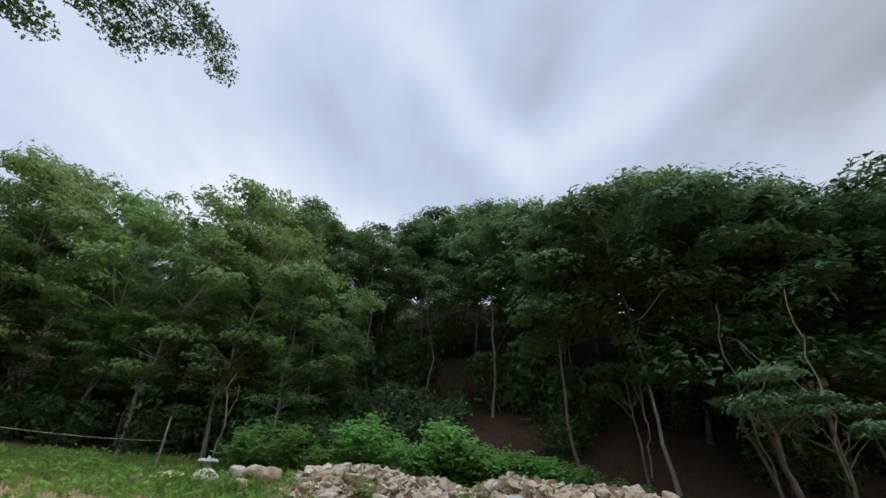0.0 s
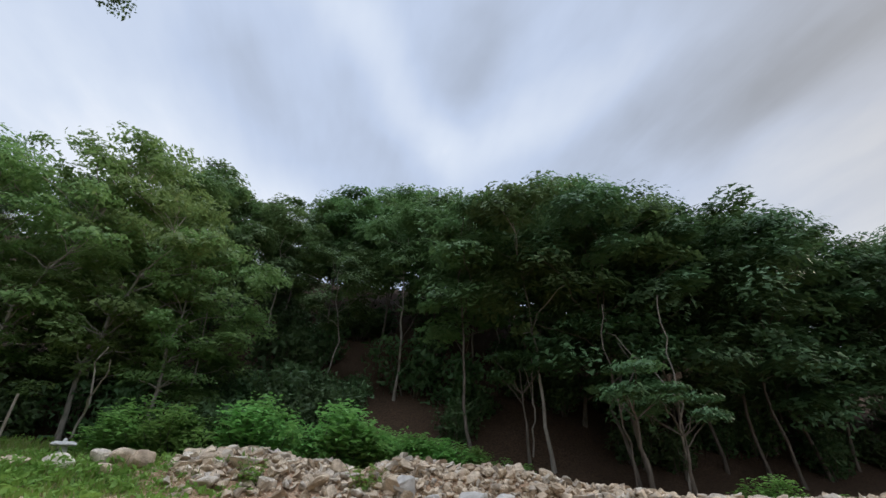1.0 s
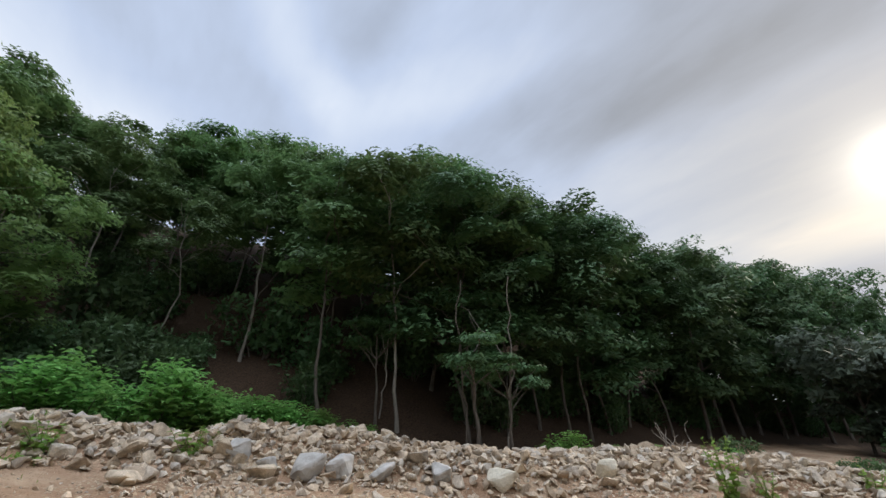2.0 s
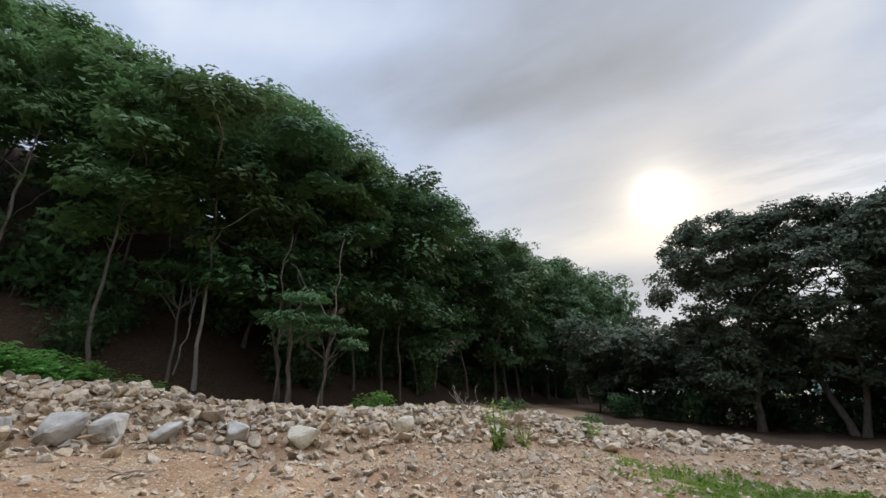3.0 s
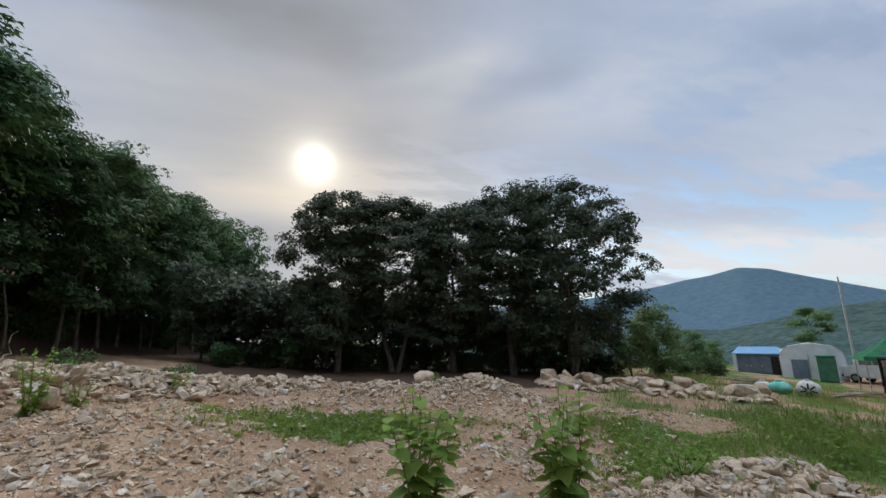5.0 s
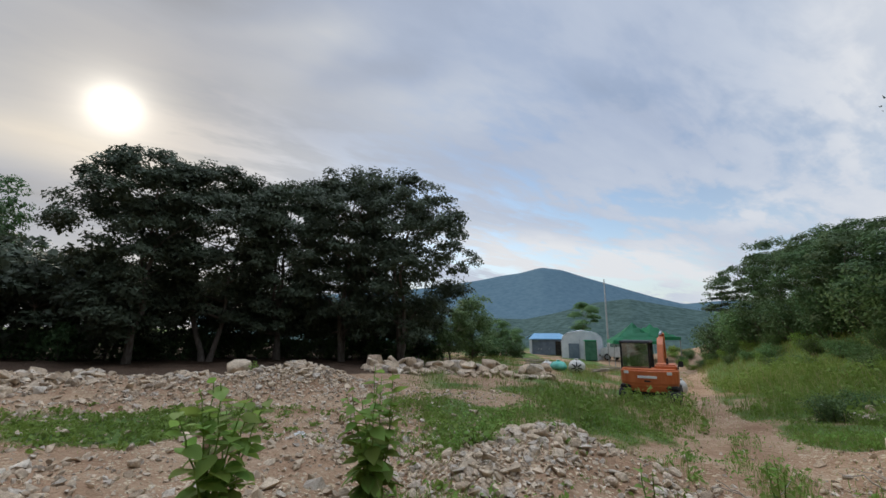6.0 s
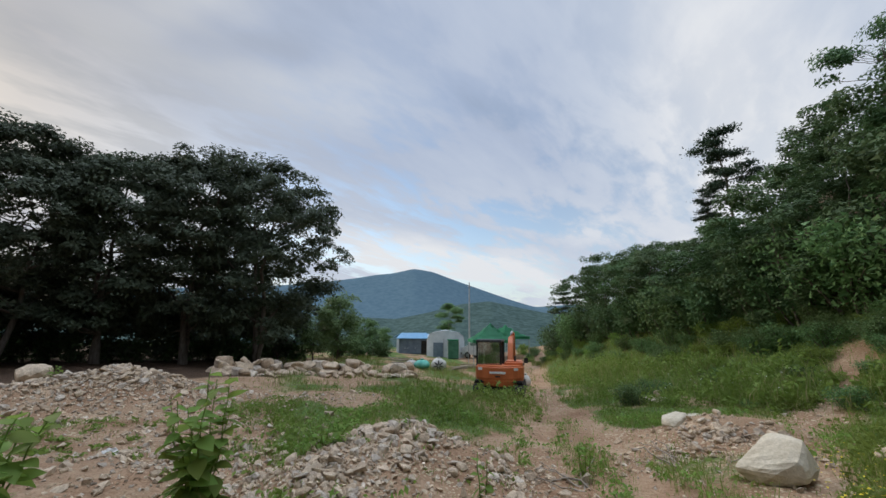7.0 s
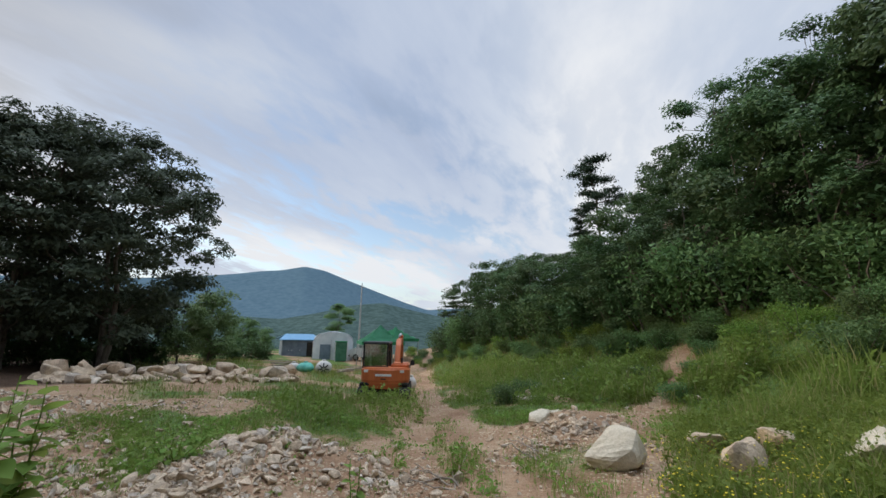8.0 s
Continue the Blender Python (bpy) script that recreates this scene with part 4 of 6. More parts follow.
bank_bushes_dark = [build_shrub("bank_bush", 156 + s, 1.7, 1.35, 3000, 0.088, (LEAF, LEAF_DARK)[s], "dark green bush tangled with vines below the trees", "bush", stems=11) for s in range(2)]
for ob in bank_bushes + bank_bushes_dark:
    ob["group"] = "bushes on the bank"
spots = []
for d in (2.2, 3.0):
    for s in np.arange(-2, 40, 1.8):
        spots.append((-3.7 - 0.77 * d + 0.64 * s + rng.uniform(-0.5, 0.5), -8.2 - 0.64 * d - 0.77 * s + rng.uniform(-0.5, 0.5), 0.7 if d < 2.5 else 0.85))
spots += [(-3.7 - 0.77 * d + 0.64 * s, -8.2 - 0.64 * d - 0.77 * s, 0.8) for d in (2.6,) for s in np.arange(-1.0, 12, 1.3)]
high = [(-3.7 - 0.77 * d + 0.64 * s + rng.uniform(-0.4, 0.4), -8.2 - 0.64 * d - 0.77 * s, 1.15) for d in (3.9,) for s in np.arange(-3.0, 34, 1.7)]
scatter(bank_bushes, spots, rng, used)
scatter(bank_bushes_dark, high, rng, used)
scatter(bank_bushes[:2], [(*polar(rng.uniform(165, 189), rng.uniform(11.5, 21)), float(rng.uniform(0.3, 0.65))) for _ in range(40)], rng, used)


def build_pine():
    r = np.random.default_rng(160)
    ob = thing("pine_tree", Matrix(), "tall dark pine with level tiers above the bank", "tree")
    trunk = limb(r, (0, 0, -0.3), (0.5, 0.2, 8.4), 0.13, 0.03, 0.08, 12)
    paths, cents = [trunk], []
    for k in range(17):
        u = 0.52 + 0.46 * (k / 16)
        i = min(11, int(u * 11))
        a, reach = k * 2.4 + r.random(), r.uniform(0.8, 2.1) * (1.25 - 0.6 * u)
        tip = trunk[0][i] + np.array([math.cos(a) * reach, math.sin(a) * reach, r.uniform(0.0, 0.45)])
        p = limb(r, trunk[0][i], tip, 0.035, 0.01, 0.2, 6, 0.1)
        paths.append(p)
        cents += [p[0][-1], p[0][-1], p[0][-2], p[0][-3] * 0.5 + p[0][-2] * 0.5]
    part("trunk", tubes(paths, 6), BARK, ob)
    cents = np.array(cents)
    which = r.integers(0, len(cents), 7500)
    P = cents[which] + r.normal(size=(7500, 3)) * np.array([0.34, 0.34, 0.1])
    part("crown", mesh_cells("crown", leaves(r, P, 0.13, 0.3, 1.5, None, 3), 3), LEAF_PINE, ob)
    return ob


pine = build_pine()
for k, (az, r, s) in enumerate(((179.3, 34, 0.97), (176.6, 38, 0.62), (159.2, 50, 0.7))):
    x, y = polar(az, r)
    m = place(pine, x, y, k * 1.7, s)
    pine = put(pine, m) if k == 0 else (copy_thing(pine, m), pine)[1]


# ---- stones ----
def hull(seed, n=15, squash=(1, 0.8, 0.62), worn=0.0):
    """An angular stone about 1 across: corners and triangles."""
    r = np.random.default_rng(seed)
    bm = bmesh.new()
    pts = r.uniform(-0.5, 0.5, (n, 3))
    far = np.argmax(np.abs(pts), axis=1)
    pts[np.arange(n), far] = np.sign(pts[np.arange(n), far]) * r.uniform(0.38, 0.5, n)
    ball = pts / np.linalg.norm(pts, axis=1)[:, None] * 0.5
    pts = pts + (ball - pts) * worn
    for v in pts:
        bm.verts.new(v * np.array(squash))
    res = bmesh.ops.convex_hull(bm, input=bm.verts)
    bmesh.ops.delete(bm, geom=[g for g in res["geom_interior"] if isinstance(g, bmesh.types.BMVert)], context="VERTS")
    bmesh.ops.triangulate(bm, faces=bm.faces)
    bm.verts.index_update()
    V = np.array([v.co[:] for v in bm.verts])
    F = np.array([[v.index for v in f.verts] for f in bm.faces])
    bm.free()
    return V, F


HULLS = [hull(s, 12 + s % 6, (1, 0.6 + 0.06 * (s % 7), 0.4 + 0.06 * (s % 5))) for s in range(14)]
ROCK_MESHES = []
for V, F in HULLS:
    bm = bmesh.new()
    vs = [bm.verts.new(v) for v in V]
    for f in F:
        bm.faces.new([vs[i] for i in f])
    bmesh.ops.recalc_face_normals(bm, faces=bm.faces)
    bmesh.ops.dissolve_limit(bm, angle_limit=0.35, verts=bm.verts[:], edges=bm.edges[:])
    bmesh.ops.bevel(bm, geom=bm.edges[:], offset=0.075, segments=1, affect="EDGES", clamp_overlap=True)
    me = bpy.data.meshes.new("rock")
    bm.to_mesh(me)
    bm.free()
    me.materials.append(ROCK)
    ROCK_MESHES.append(me)


def rot_many(rng, n, tilt=0.5):
    a = rng.random(n) * 2 * np.pi
    bx, by = rng.normal(size=n) * tilt, rng.normal(size=n) * tilt
    ca, sa, cx, sx, cy, sy = np.cos(a), np.sin(a), np.cos(bx), np.sin(bx), np.cos(by), np.sin(by)
    Z = np.zeros((n, 3, 3))
    Z[:, 0, 0], Z[:, 0, 1], Z[:, 1, 0], Z[:, 1, 1], Z[:, 2, 2] = ca, -sa, sa, ca, 1
    X = np.zeros((n, 3, 3))
    X[:, 0, 0], X[:, 1, 1], X[:, 1, 2], X[:, 2, 1], X[:, 2, 2] = 1, cx, -sx, sx, cx
    Y = np.zeros((n, 3, 3))
    Y[:, 1, 1], Y[:, 0, 0], Y[:, 0, 2], Y[:, 2, 0], Y[:, 2, 2] = 1, cy, sy, -sy, cy
    return Z @ X @ Y


PEBBLES = [hull(60 + s, 9, (1, 0.8, 0.6), 0.75) for s in range(8)]
SMALL_HULLS = [hull(80 + s, 11, (1, 0.6 + 0.06 * (s % 7), 0.45 + 0.06 * (s % 5)), 0.6) for s in range(12)]


def stone_heap_mesh(name, rng, P, S, kinds=SMALL_HULLS):
    """Many stones in one mesh: places P, sizes S."""
    Vs, Fs, base = [], [], 0
    kind = rng.integers(0, len(kinds), len(P))
    for k, (V, F) in enumerate(kinds):
        sel = np.where(kind == k)[0]
        if not len(sel):
            continue
        M = rot_many(rng, len(sel))
        W = np.einsum("nij,vj->nvi", M, V) * S[sel][:, None, None] + P[sel][:, None]
        Vs.append(W.reshape(-1, 3))
        Fs.append((F[None] + (np.arange(len(sel)) * len(V))[:, None, None] + base).reshape(-1, 3))
        base += len(sel) * len(V)
    me = mesh_faces(name, np.vstack(Vs), np.vstack(Fs))
    me.materials.append(ROCK)
    return me


def rock_parts(owner, rng, P, S, mat=None):
    for p, s in zip(P, S):
        ob = new("rock", ROCK_MESHES[int(rng.integers(len(ROCK_MESHES)))])
        ob.parent = owner
        ob.matrix_world = Matrix.LocRotScale(p, Euler((rng.normal() * 0.35, rng.normal() * 0.35, rng.random() * 6.28)), (s, s * rng.uniform(0.85, 1.15), s * rng.uniform(0.8, 1.2)))


def on_ground(x, y, S, lift=0.12):
    return np.stack([x, y, ground_z(x, y) + S * lift], 1)


srng = np.random.default_rng(11)


def bank_points(n, spread):
    seg = np.hypot(*(BANK_XY[1:] - BANK_XY[:-1]).T)
    cum = np.concatenate([[0], np.cumsum(seg)])
    u = srng.random(n) * cum[-1]
    x = np.interp(u, cum, BANK_XY[:, 0])
    y = np.interp(u, cum, BANK_XY[:, 1])
    a = np.arctan2(x, y)
    o = np.clip(srng.normal(size=n) * spread, -1.45, 1.3) - 0.15
    return x + np.sin(a) * o, y + np.cos(a) * o


bank = thing("rubble_bank", Matrix(), "long bank of tan and grey quarried rubble on bare soil", "rubble")
x, y = bank_points(300, 0.75)
S = srng.uniform(0.2, 0.38, 300)
# the biggest stones have rolled to the foot
a = np.arctan2(x[:64], y[:64])
q = np.hypot(x[:64], y[:64]) - np.abs(srng.normal(size=64)) * 0.3 - 0.35
x[:64], y[:64] = q * np.sin(a), q * np.cos(a)
S[:64] = srng.uniform(0.34, 0.62, 64)
rock_parts(bank, srng, on_ground(x, y, S, 0.16), S)
x, y = bank_points(7000, 0.74)
S = np.clip(srng.lognormal(-1.9, 0.40, 7000), 0.07, 0.34)
tagged(part("loose_rubble", stone_heap_mesh("loose_rubble", srng, on_ground(x, y, S, 0.2), S), ROCK, bank), kind="stuff")

for az, r, h, rad, big, small, size in ((107.8, 13.4, 0.7, 2.5, 140, 3200, 0.17), (137, 7.0, 0.3, 1.5, 110, 700, 0.15), (129, 5.3, 0.2, 1.5, 90, 800, 0.115), (95, 15.5, 0.2, 3.2, 90, 1200, 0.2), (174.8, 8.0, 0.2, 1.0, 40, 260, 0.13), (168.6, 13.3, 0.2, 0.45, 16, 40, 0.3), (8.5, 7.8, 0.1, 2.2, 30, 260, 0.12), (82, 5.9, 0.1, 2.3, 70, 520, 0.115), (63, 7.2, 0.1, 2.2, 40, 420, 0.1), (112, 6.6, 0.1, 1.6, 30, 260, 0.1), (152, 6.2, 0.1, 1.1, 30, 300, 0.115), (169.5, 7.2, 0.1, 1.5, 24, 240, 0.085), (181, 7.4, 0.1, 1.3, 16, 160, 0.08)):
    heap = thing("rubble_heap", Matrix(), "low heap of pale broken stones on soil", "rubble", "rubble heaps")
    cx, cy = polar(az, r)
    for n, top, sig in ((big, 1.55, 0.5), (small, 0.7, 0.55)):
        a, q = srng.random(n) * 6.28, np.abs(srng.normal(size=n)) * rad * sig
        x, y = cx + np.cos(a) * q, cy + np.sin(a) * q
        S = srng.uniform(0.6, 1.0, n) * size * top
        if n == big:
            rock_parts(heap, srng, on_ground(x, y, S, 0.18), S)
        else:
            tagged(part("loose_rubble", stone_heap_mesh("loose_rubble", srng, on_ground(x, y, S, 0.15), S), ROCK, heap), kind="stuff")

# row of big stones at the far side of the meadow
row = thing("stone_row", Matrix(), "rough row of big grey-tan boulders along the meadow", "stone wall")
P, S = [], []
for az in np.arange(116, 139.5, 0.62):
    r = 20.5 + srng.uniform(-0.5, 0.5)
    s = srng.uniform(0.6, 1.15)
    px, py = polar(az + srng.uniform(-0.3, 0.3), r)
    P.append((px, py, gz(px, py) + s * 0.02))
    S.append(s)
    if srng.random() < 0.75:
        px, py = polar(az + srng.uniform(-0.5, 0.5), r + 0.35)
        s = srng.uniform(0.6, 1.0)
        P.append((px, py, gz(px, py) + 0.32))
        S.append(s)
    px, py = polar(az + srng.uniform(-0.5, 0.5), r - 0.8)
    s = srng.uniform(0.3, 0.6)
    P.append((px, py, gz(px, py) + s * 0.15))
    S.append(s)
rock_parts(row, srng, P, S)

# gravel over the bare ground
n = 36000
a = np.radians(np.concatenate([srng.uniform(2, 140, 29500), srng.uniform(-45, 205, n - 29500)]))
q = 2.6 + 11 * srng.random(n)
x, y = q * np.sin(a), q * np.cos(a)
a[:4000] = srng.random(4000) * 2 * np.pi
q[:4000] = 0.6 + 9 * srng.random(4000)
x, y = q * np.sin(a), q * np.cos(a)
thin = np.where(np.abs(np.degrees(np.arctan2(x, y)) % 360 - 170) < 32, 0.35, 1.0) * (0.3 + 0.95 * smooth01((patchy(x * 0.6 + 9, y * 0.6) - 0.3) / 0.35))
keep = (srng.random(n) < thin) & (srng.random(n) > grass_amount(x, y) * 0.9) & (forest_depth(x, y) < 0.5) & (east_depth(x, y) < 0.3)
x, y = x[keep], y[keep]
S = np.clip(srng.lognormal(-2.95, 0.62, len(x)), 0.022, 0.26)
gravel = tagged(new("gravel", stone_heap_mesh("gravel", srng, on_ground(x, y, S, 0.12), S, PEBBLES)), "scattered pale gravel and broken stones on the soil", "gravel", kind="stuff")


def boulder(x, y, size, seed, mat, label, sink=0.1, turn=0.0, squash=(1, 0.7, 0.55), lean=0.0, wedge=0.0):
    V, F = hull(seed, 14, squash)
    V[:, 2] *= 1 - wedge * V[:, 0]
    bm = bmesh.new()
    vs = [bm.verts.new(v * size) for v in V]
    for f in F:
        bm.faces.new([vs[i] for i in f])
    bmesh.ops.recalc_face_normals(bm, faces=bm.faces)
    bmesh.ops.subdivide_edges(bm, edges=bm.edges[:], cuts=3, use_grid_fill=True)
    for _ in range(2):
        bmesh.ops.smooth_vert(bm, verts=bm.verts, factor=0.5, use_axis_x=True, use_axis_y=True, use_axis_z=True)
    for v in bm.verts:
        v.co += v.co.normalized() * size * (0.05 * noise.noise(v.co * 4 / size) + 0.02 * noise.noise(v.co * 11 / size))
    bmesh.ops.rotate(bm, matrix=Matrix.Rotation(radians(lean), 3, "Y"), verts=bm.verts)
    low = min(v.co.z for v in bm.verts)
    me = bpy.data.meshes.new("boulder")
    bm.to_mesh(me)
    bm.free()
    me.materials.append(mat)
    ob = new("boulder", me)
    ob.matrix_world = pose(x, y, gz(x, y) - low - sink * size, 0, 0, turn)
    return tagged(ob, label, "boulder", "single boulders")


boulder(*polar(178.2, 6.3), 0.84, 301, PALE_ROCK, "large pale cream boulder lying on the verge", 0.06, 0, (1.0, 0.6, 0.6), 26, 0.9)
boulder(*polar(188.0, 7.1), 0.6, 302, ROCK, "rounded tan boulder among weeds", 0.02)
boulder(*polar(190.8, 6.3), 0.72, 303, ROCK, "grey angular boulder among weeds", 0.0, 40)
boulder(*polar(193.4, 7.0), 0.7, 304, ROCK, "tan boulder among weeds", 0.0, 70)
boulder(*polar(201.0, 6.4), 1.0, 305, PALE_ROCK, "pale flat boulder among weeds", 0.05, 10)
boulder(*polar(172.4, 9.4), 0.55, 306, PALE_ROCK, "flat pale slab on the soil mound", 0.0, 30, (1, 0.6, 0.3))
boulder(*polar(170.5, 8.6), 0.5, 307, PALE_ROCK, "pale broken stone on the soil mound", 0.1, 60)
boulder(*polar(100.8, 15.2), 0.85, 309, ROCK, "grey boulder on the far rubble", 0.05, 10, (1, 0.8, 0.8))
boulder(*polar(-25.4, 11.1), 0.85, 310, PALE_ROCK, "big pale boulder below the stone lantern", 0.02, 10)
for k, (az, r, s) in enumerate(((-29.5, 11.6, 0.7), (-31.5, 11.4, 0.6), (-23.2, 11.2, 0.75), (-21.4, 11.0, 0.85), (-19.6, 11.1, 0.7), (-22.2, 10.6, 0.5))):
    boulder(*polar(az, r), s, 340 + k, ROCK, "low tan stone half sunk in the grass", 0.04, k * 70)
for k, (az, r, s) in enumerate(((8, 9.9, 0.62), (11, 9.6, 0.5), (15.5, 9.4, 0.75), (19, 9.35, 0.66), (24, 9.2, 0.62), (31, 9.2, 0.55), (38, 9.2, 0.68), (50, 10.4, 0.64))):
    boulder(*polar(az, r), s, 320 + k, PALE_ROCK if k in (6, 7) else GREY_ROCK, "blocky grey boulder at the foot of the rubble bank", 0.12, k * 50, (1, 0.75, 0.75))


# ---- grass ----
def blades(rng, x, y, h, w):
    n = len(x)
    a = rng.random(n) * 2 * np.pi
    P = np.stack([x, y, ground_z(x, y) - 0.01], 1)
    side = np.stack([np.cos(a), np.sin(a), np.zeros(n)], 1) * (w * 0.5)[:, None]
    b = rng.random(n) * 2 * np.pi
    bend = np.stack([np.cos(b), np.sin(b), np.zeros(n)], 1) * (h * rng.uniform(0.1, 0.5, n))[:, None]
    mid = P + bend * 0.35 + np.stack([np.zeros(n), np.zeros(n), h * 0.6], 1)
    tip = P + bend + np.stack([np.zeros(n), np.zeros(n), h], 1)
    return np.stack([P - side, mid - side * 0.7, tip, mid + side * 0.7], 1)


def sow(name, rng, n, az0, az1, r0, r1, h0, h1, w, label, density, mat=GRASS):
    a = np.radians(rng.uniform(az0, az1, n))
    q = np.sqrt(rng.uniform(r0 * r0, r1 * r1, n))
    x, y = q * np.sin(a), q * np.cos(a)
    cx, cy = np.round(x * 2.2 + np.sin(y * 3)) / 2.2, np.round(y * 2.2 + np.sin(x * 3)) / 2.2
    pull = rng.uniform(0, 0.5, n)
    x, y = x + (cx - x) * pull, y + (cy - y) * pull
    d = density(x, y)
    keep = rng.random(n) < d
    x, y, d = x[keep], y[keep], d[keep]
    h = rng.uniform(h0, h1, len(x)) * (0.5 + 0.5 * d) * (0.55 + 0.75 * patchy(x * 1.7, y * 1.7))
    me = mesh_cells(name, blades(rng, x, y, h, np.full(len(x), w) * rng.uniform(0.6, 1.3, len(x))), 4)
    me.materials.append(mat)
    return tagged(new(name, me), label, "grass", kind="stuff")


grng = np.random.default_rng(17)
open_ground = lambda x, y: np.where(forest_depth(x, y) < 1.0, grass_amount(x, y), 0)
sow("meadow_grass", grng, 95000, 116, 210, 4.5, 15, 0.05, 0.15, 0.013, "short patchy green grass over soil", open_ground)
sow("strip_grass", grng, 26000, 62, 126, 5.0, 13, 0.05, 0.14, 0.014, "low green grass strip across the gravel", open_ground)
sow("slope_grass", grng, 40000, -55, 10, 8.5, 15, 0.1, 0.35, 0.018, "rough grass at the foot of the wooded slope", open_ground)
sow("far_grass", grng, 50000, 116, 180, 14, 36, 0.15, 0.4, 0.03, "rough meadow grass around the digger", open_ground)


def tall_zone(x, y):
    az = np.degrees(np.arctan2(x, y)) % 360
    r = np.hypot(x, y)
    clump = smooth01((patchy(x * 0.8 + 3, y * 0.8) - 0.42) / 0.2)
    near_digger = smooth01(1.5 - np.abs(az - 146) / 8) * smooth01(1.6 - np.abs(r - 13.2) / 2.2)
    verge = smooth01((az - 182) / 4) * smooth01((r - 4.4) / 1.2) * (0.12 + 0.88 * clump)
    slope = smooth01((az - 159) / 5) * smooth01((189 - az) / 4) * smooth01((r - 11.0 - 0.1 * (178 - az)) / 1.6) * smooth01((30 - r) / 6) * (0.35 + 0.65 * clump)
    verge = np.maximum(verge, slope)
    return (1 - bare_cut(x, y)) * np.clip(np.maximum(near_digger * (0.1 + 0.35 * clump), np.maximum(verge * smooth01(2.0 - east_depth(x, y)), smooth01(east_depth(x, y) + 1.6) * smooth01((2.2 - east_depth(x, y)) / 1.5) * clump)), 0, 1)



def leafy_weeds(name, rng, n, az0, az1, r0, r1, h0, h1, per, size, label, density, mat):
    """Upright weeds: thin stalks set with small leaves all the way up."""
    a = np.radians(rng.uniform(az0, az1, n))
    q = np.sqrt(rng.uniform(r0 * r0, r1 * r1, n))
    x, y = q * np.sin(a), q * np.cos(a)
    d = density(x, y)
    keep = rng.random(n) < d
    x, y, d = x[keep], y[keep], d[keep]
    n = len(x)
    h = rng.uniform(h0, h1, n) * (0.45 + 0.55 * d) * (0.5 + 0.8 * patchy(x * 1.3, y * 1.3))
    stalks = blades(rng, x, y, h, np.full(n, 0.012))
    u = rng.random((n, per)) ** 0.8
    P = np.stack([np.repeat(x, per), np.repeat(y, per), np.repeat(ground_z(x, y), per) + (u * h[:, None]).ravel()], 1)
    P[:, :2] += rng.normal(size=(n * per, 2)) * (0.05 + 0.05 * np.repeat(h, per))[:, None]
    L = leaves(rng, P, size, 0.45, 1.6)
    me = mesh_cells(name, np.concatenate([stalks, L]), 4)
    me.materials.append(mat)
    return tagged(new(name, me), label, "weeds", kind="stuff")


def tuft_zone(x, y):
    """Ragged single tufts on the trodden soil, clear of the wheel ruts."""
    r, az = np.hypot(x, y), np.degrees(np.arctan2(x, y)) % 360
    lat = np.radians(az - 161 + np.clip(r - 6.5, -2, 8) * 0.75) * r
    ruts = np.clip(np.exp(-((np.abs(lat) - 0.56) / 0.3) ** 2), 0, 1)
    return smooth01((patchy(x * 1.7 + 5, y * 1.7) - 0.52) / 0.16) * (1 - ruts) * (1 - 0.8 * smooth01(heaps_at(x, y) / 0.2))


sow("tuft_grass", grng, 26000, 118, 186, 4.2, 11, 0.08, 0.3, 0.011, "ragged tufts of grass on trodden soil", tuft_zone)
leafy_weeds("tuft_weeds", grng, 2200, 118, 186, 4.2, 11, 0.08, 0.3, 9, 0.045, "small leafy weeds in tufts on the soil", tuft_zone, LEAF_WEED)
leafy_weeds("tall_weeds", grng, 12000, 132, 212, 9.5, 26, 0.4, 1.0, 11, 0.085, "tall leafy green weeds in patches", tall_zone, LEAF_WEED)
leafy_weeds("verge_weeds", grng, 6500, 180, 212, 4.4, 13, 0.18, 0.5, 13, 0.045, "tall bright weeds along the foot of the bank", tall_zone, LEAF_WEED)
leafy_weeds("low_weeds", grng, 4600, 116, 212, 4.4, 16, 0.06, 0.18, 8, 0.045, "low leafy weeds scattered through the grass", lambda x, y: open_ground(x, y) ** 1.7, LEAF_WEED)
leafy_weeds("strip_weeds", grng, 5000, 62, 126, 5.0, 13, 0.05, 0.16, 8, 0.06, "low leafy weeds on the gravel", open_ground, LEAF_WEED)
leafy_weeds("slope_weeds", grng, 5000, -55, 8, 8.5, 15, 0.1, 0.4, 9, 0.08, "leafy weeds at the foot of the slope", open_ground, LEAF_WEED)
sow("verge_grass", grng, 26000, 181, 212, 4.4, 12, 0.16, 0.5, 0.011, "tall thin grass along the foot of the bank", tall_zone)
sow("slope_tall_grass", grng, 60000, 158, 212, 9.0, 24, 0.45, 1.05, 0.02, "tall upright green grass on the slope", lambda x, y: tall_zone(x, y) * 0.8)
sow("tall_grass", grng, 34000, 134, 160, 9.0, 15.5, 0.3, 0.72, 0.016, "tall green grass tufts before the digger", lambda x, y: tall_zone(x, y) * 0.8)


# ---- made things ----
def block(size, at=(0, 0, 0), bevel=0.02, seg=2, taper=None):
    """A bevelled block; taper scales its top in x and y."""
    bm = bmesh.new()
    bmesh.ops.create_cube(bm, size=1.0)
    for v in bm.verts:
        top = v.co.z > 0
        v.co = Vector((v.co.x * size[0], v.co.y * size[1], v.co.z * size[2]))
        if taper and top:
            v.co.x *= taper[0]
            v.co.y *= taper[1]
    if bevel:
        bmesh.ops.bevel(bm, geom=bm.edges[:], offset=bevel, segments=seg, affect="EDGES")
    bmesh.ops.translate(bm, vec=at, verts=bm.verts)
    return bm


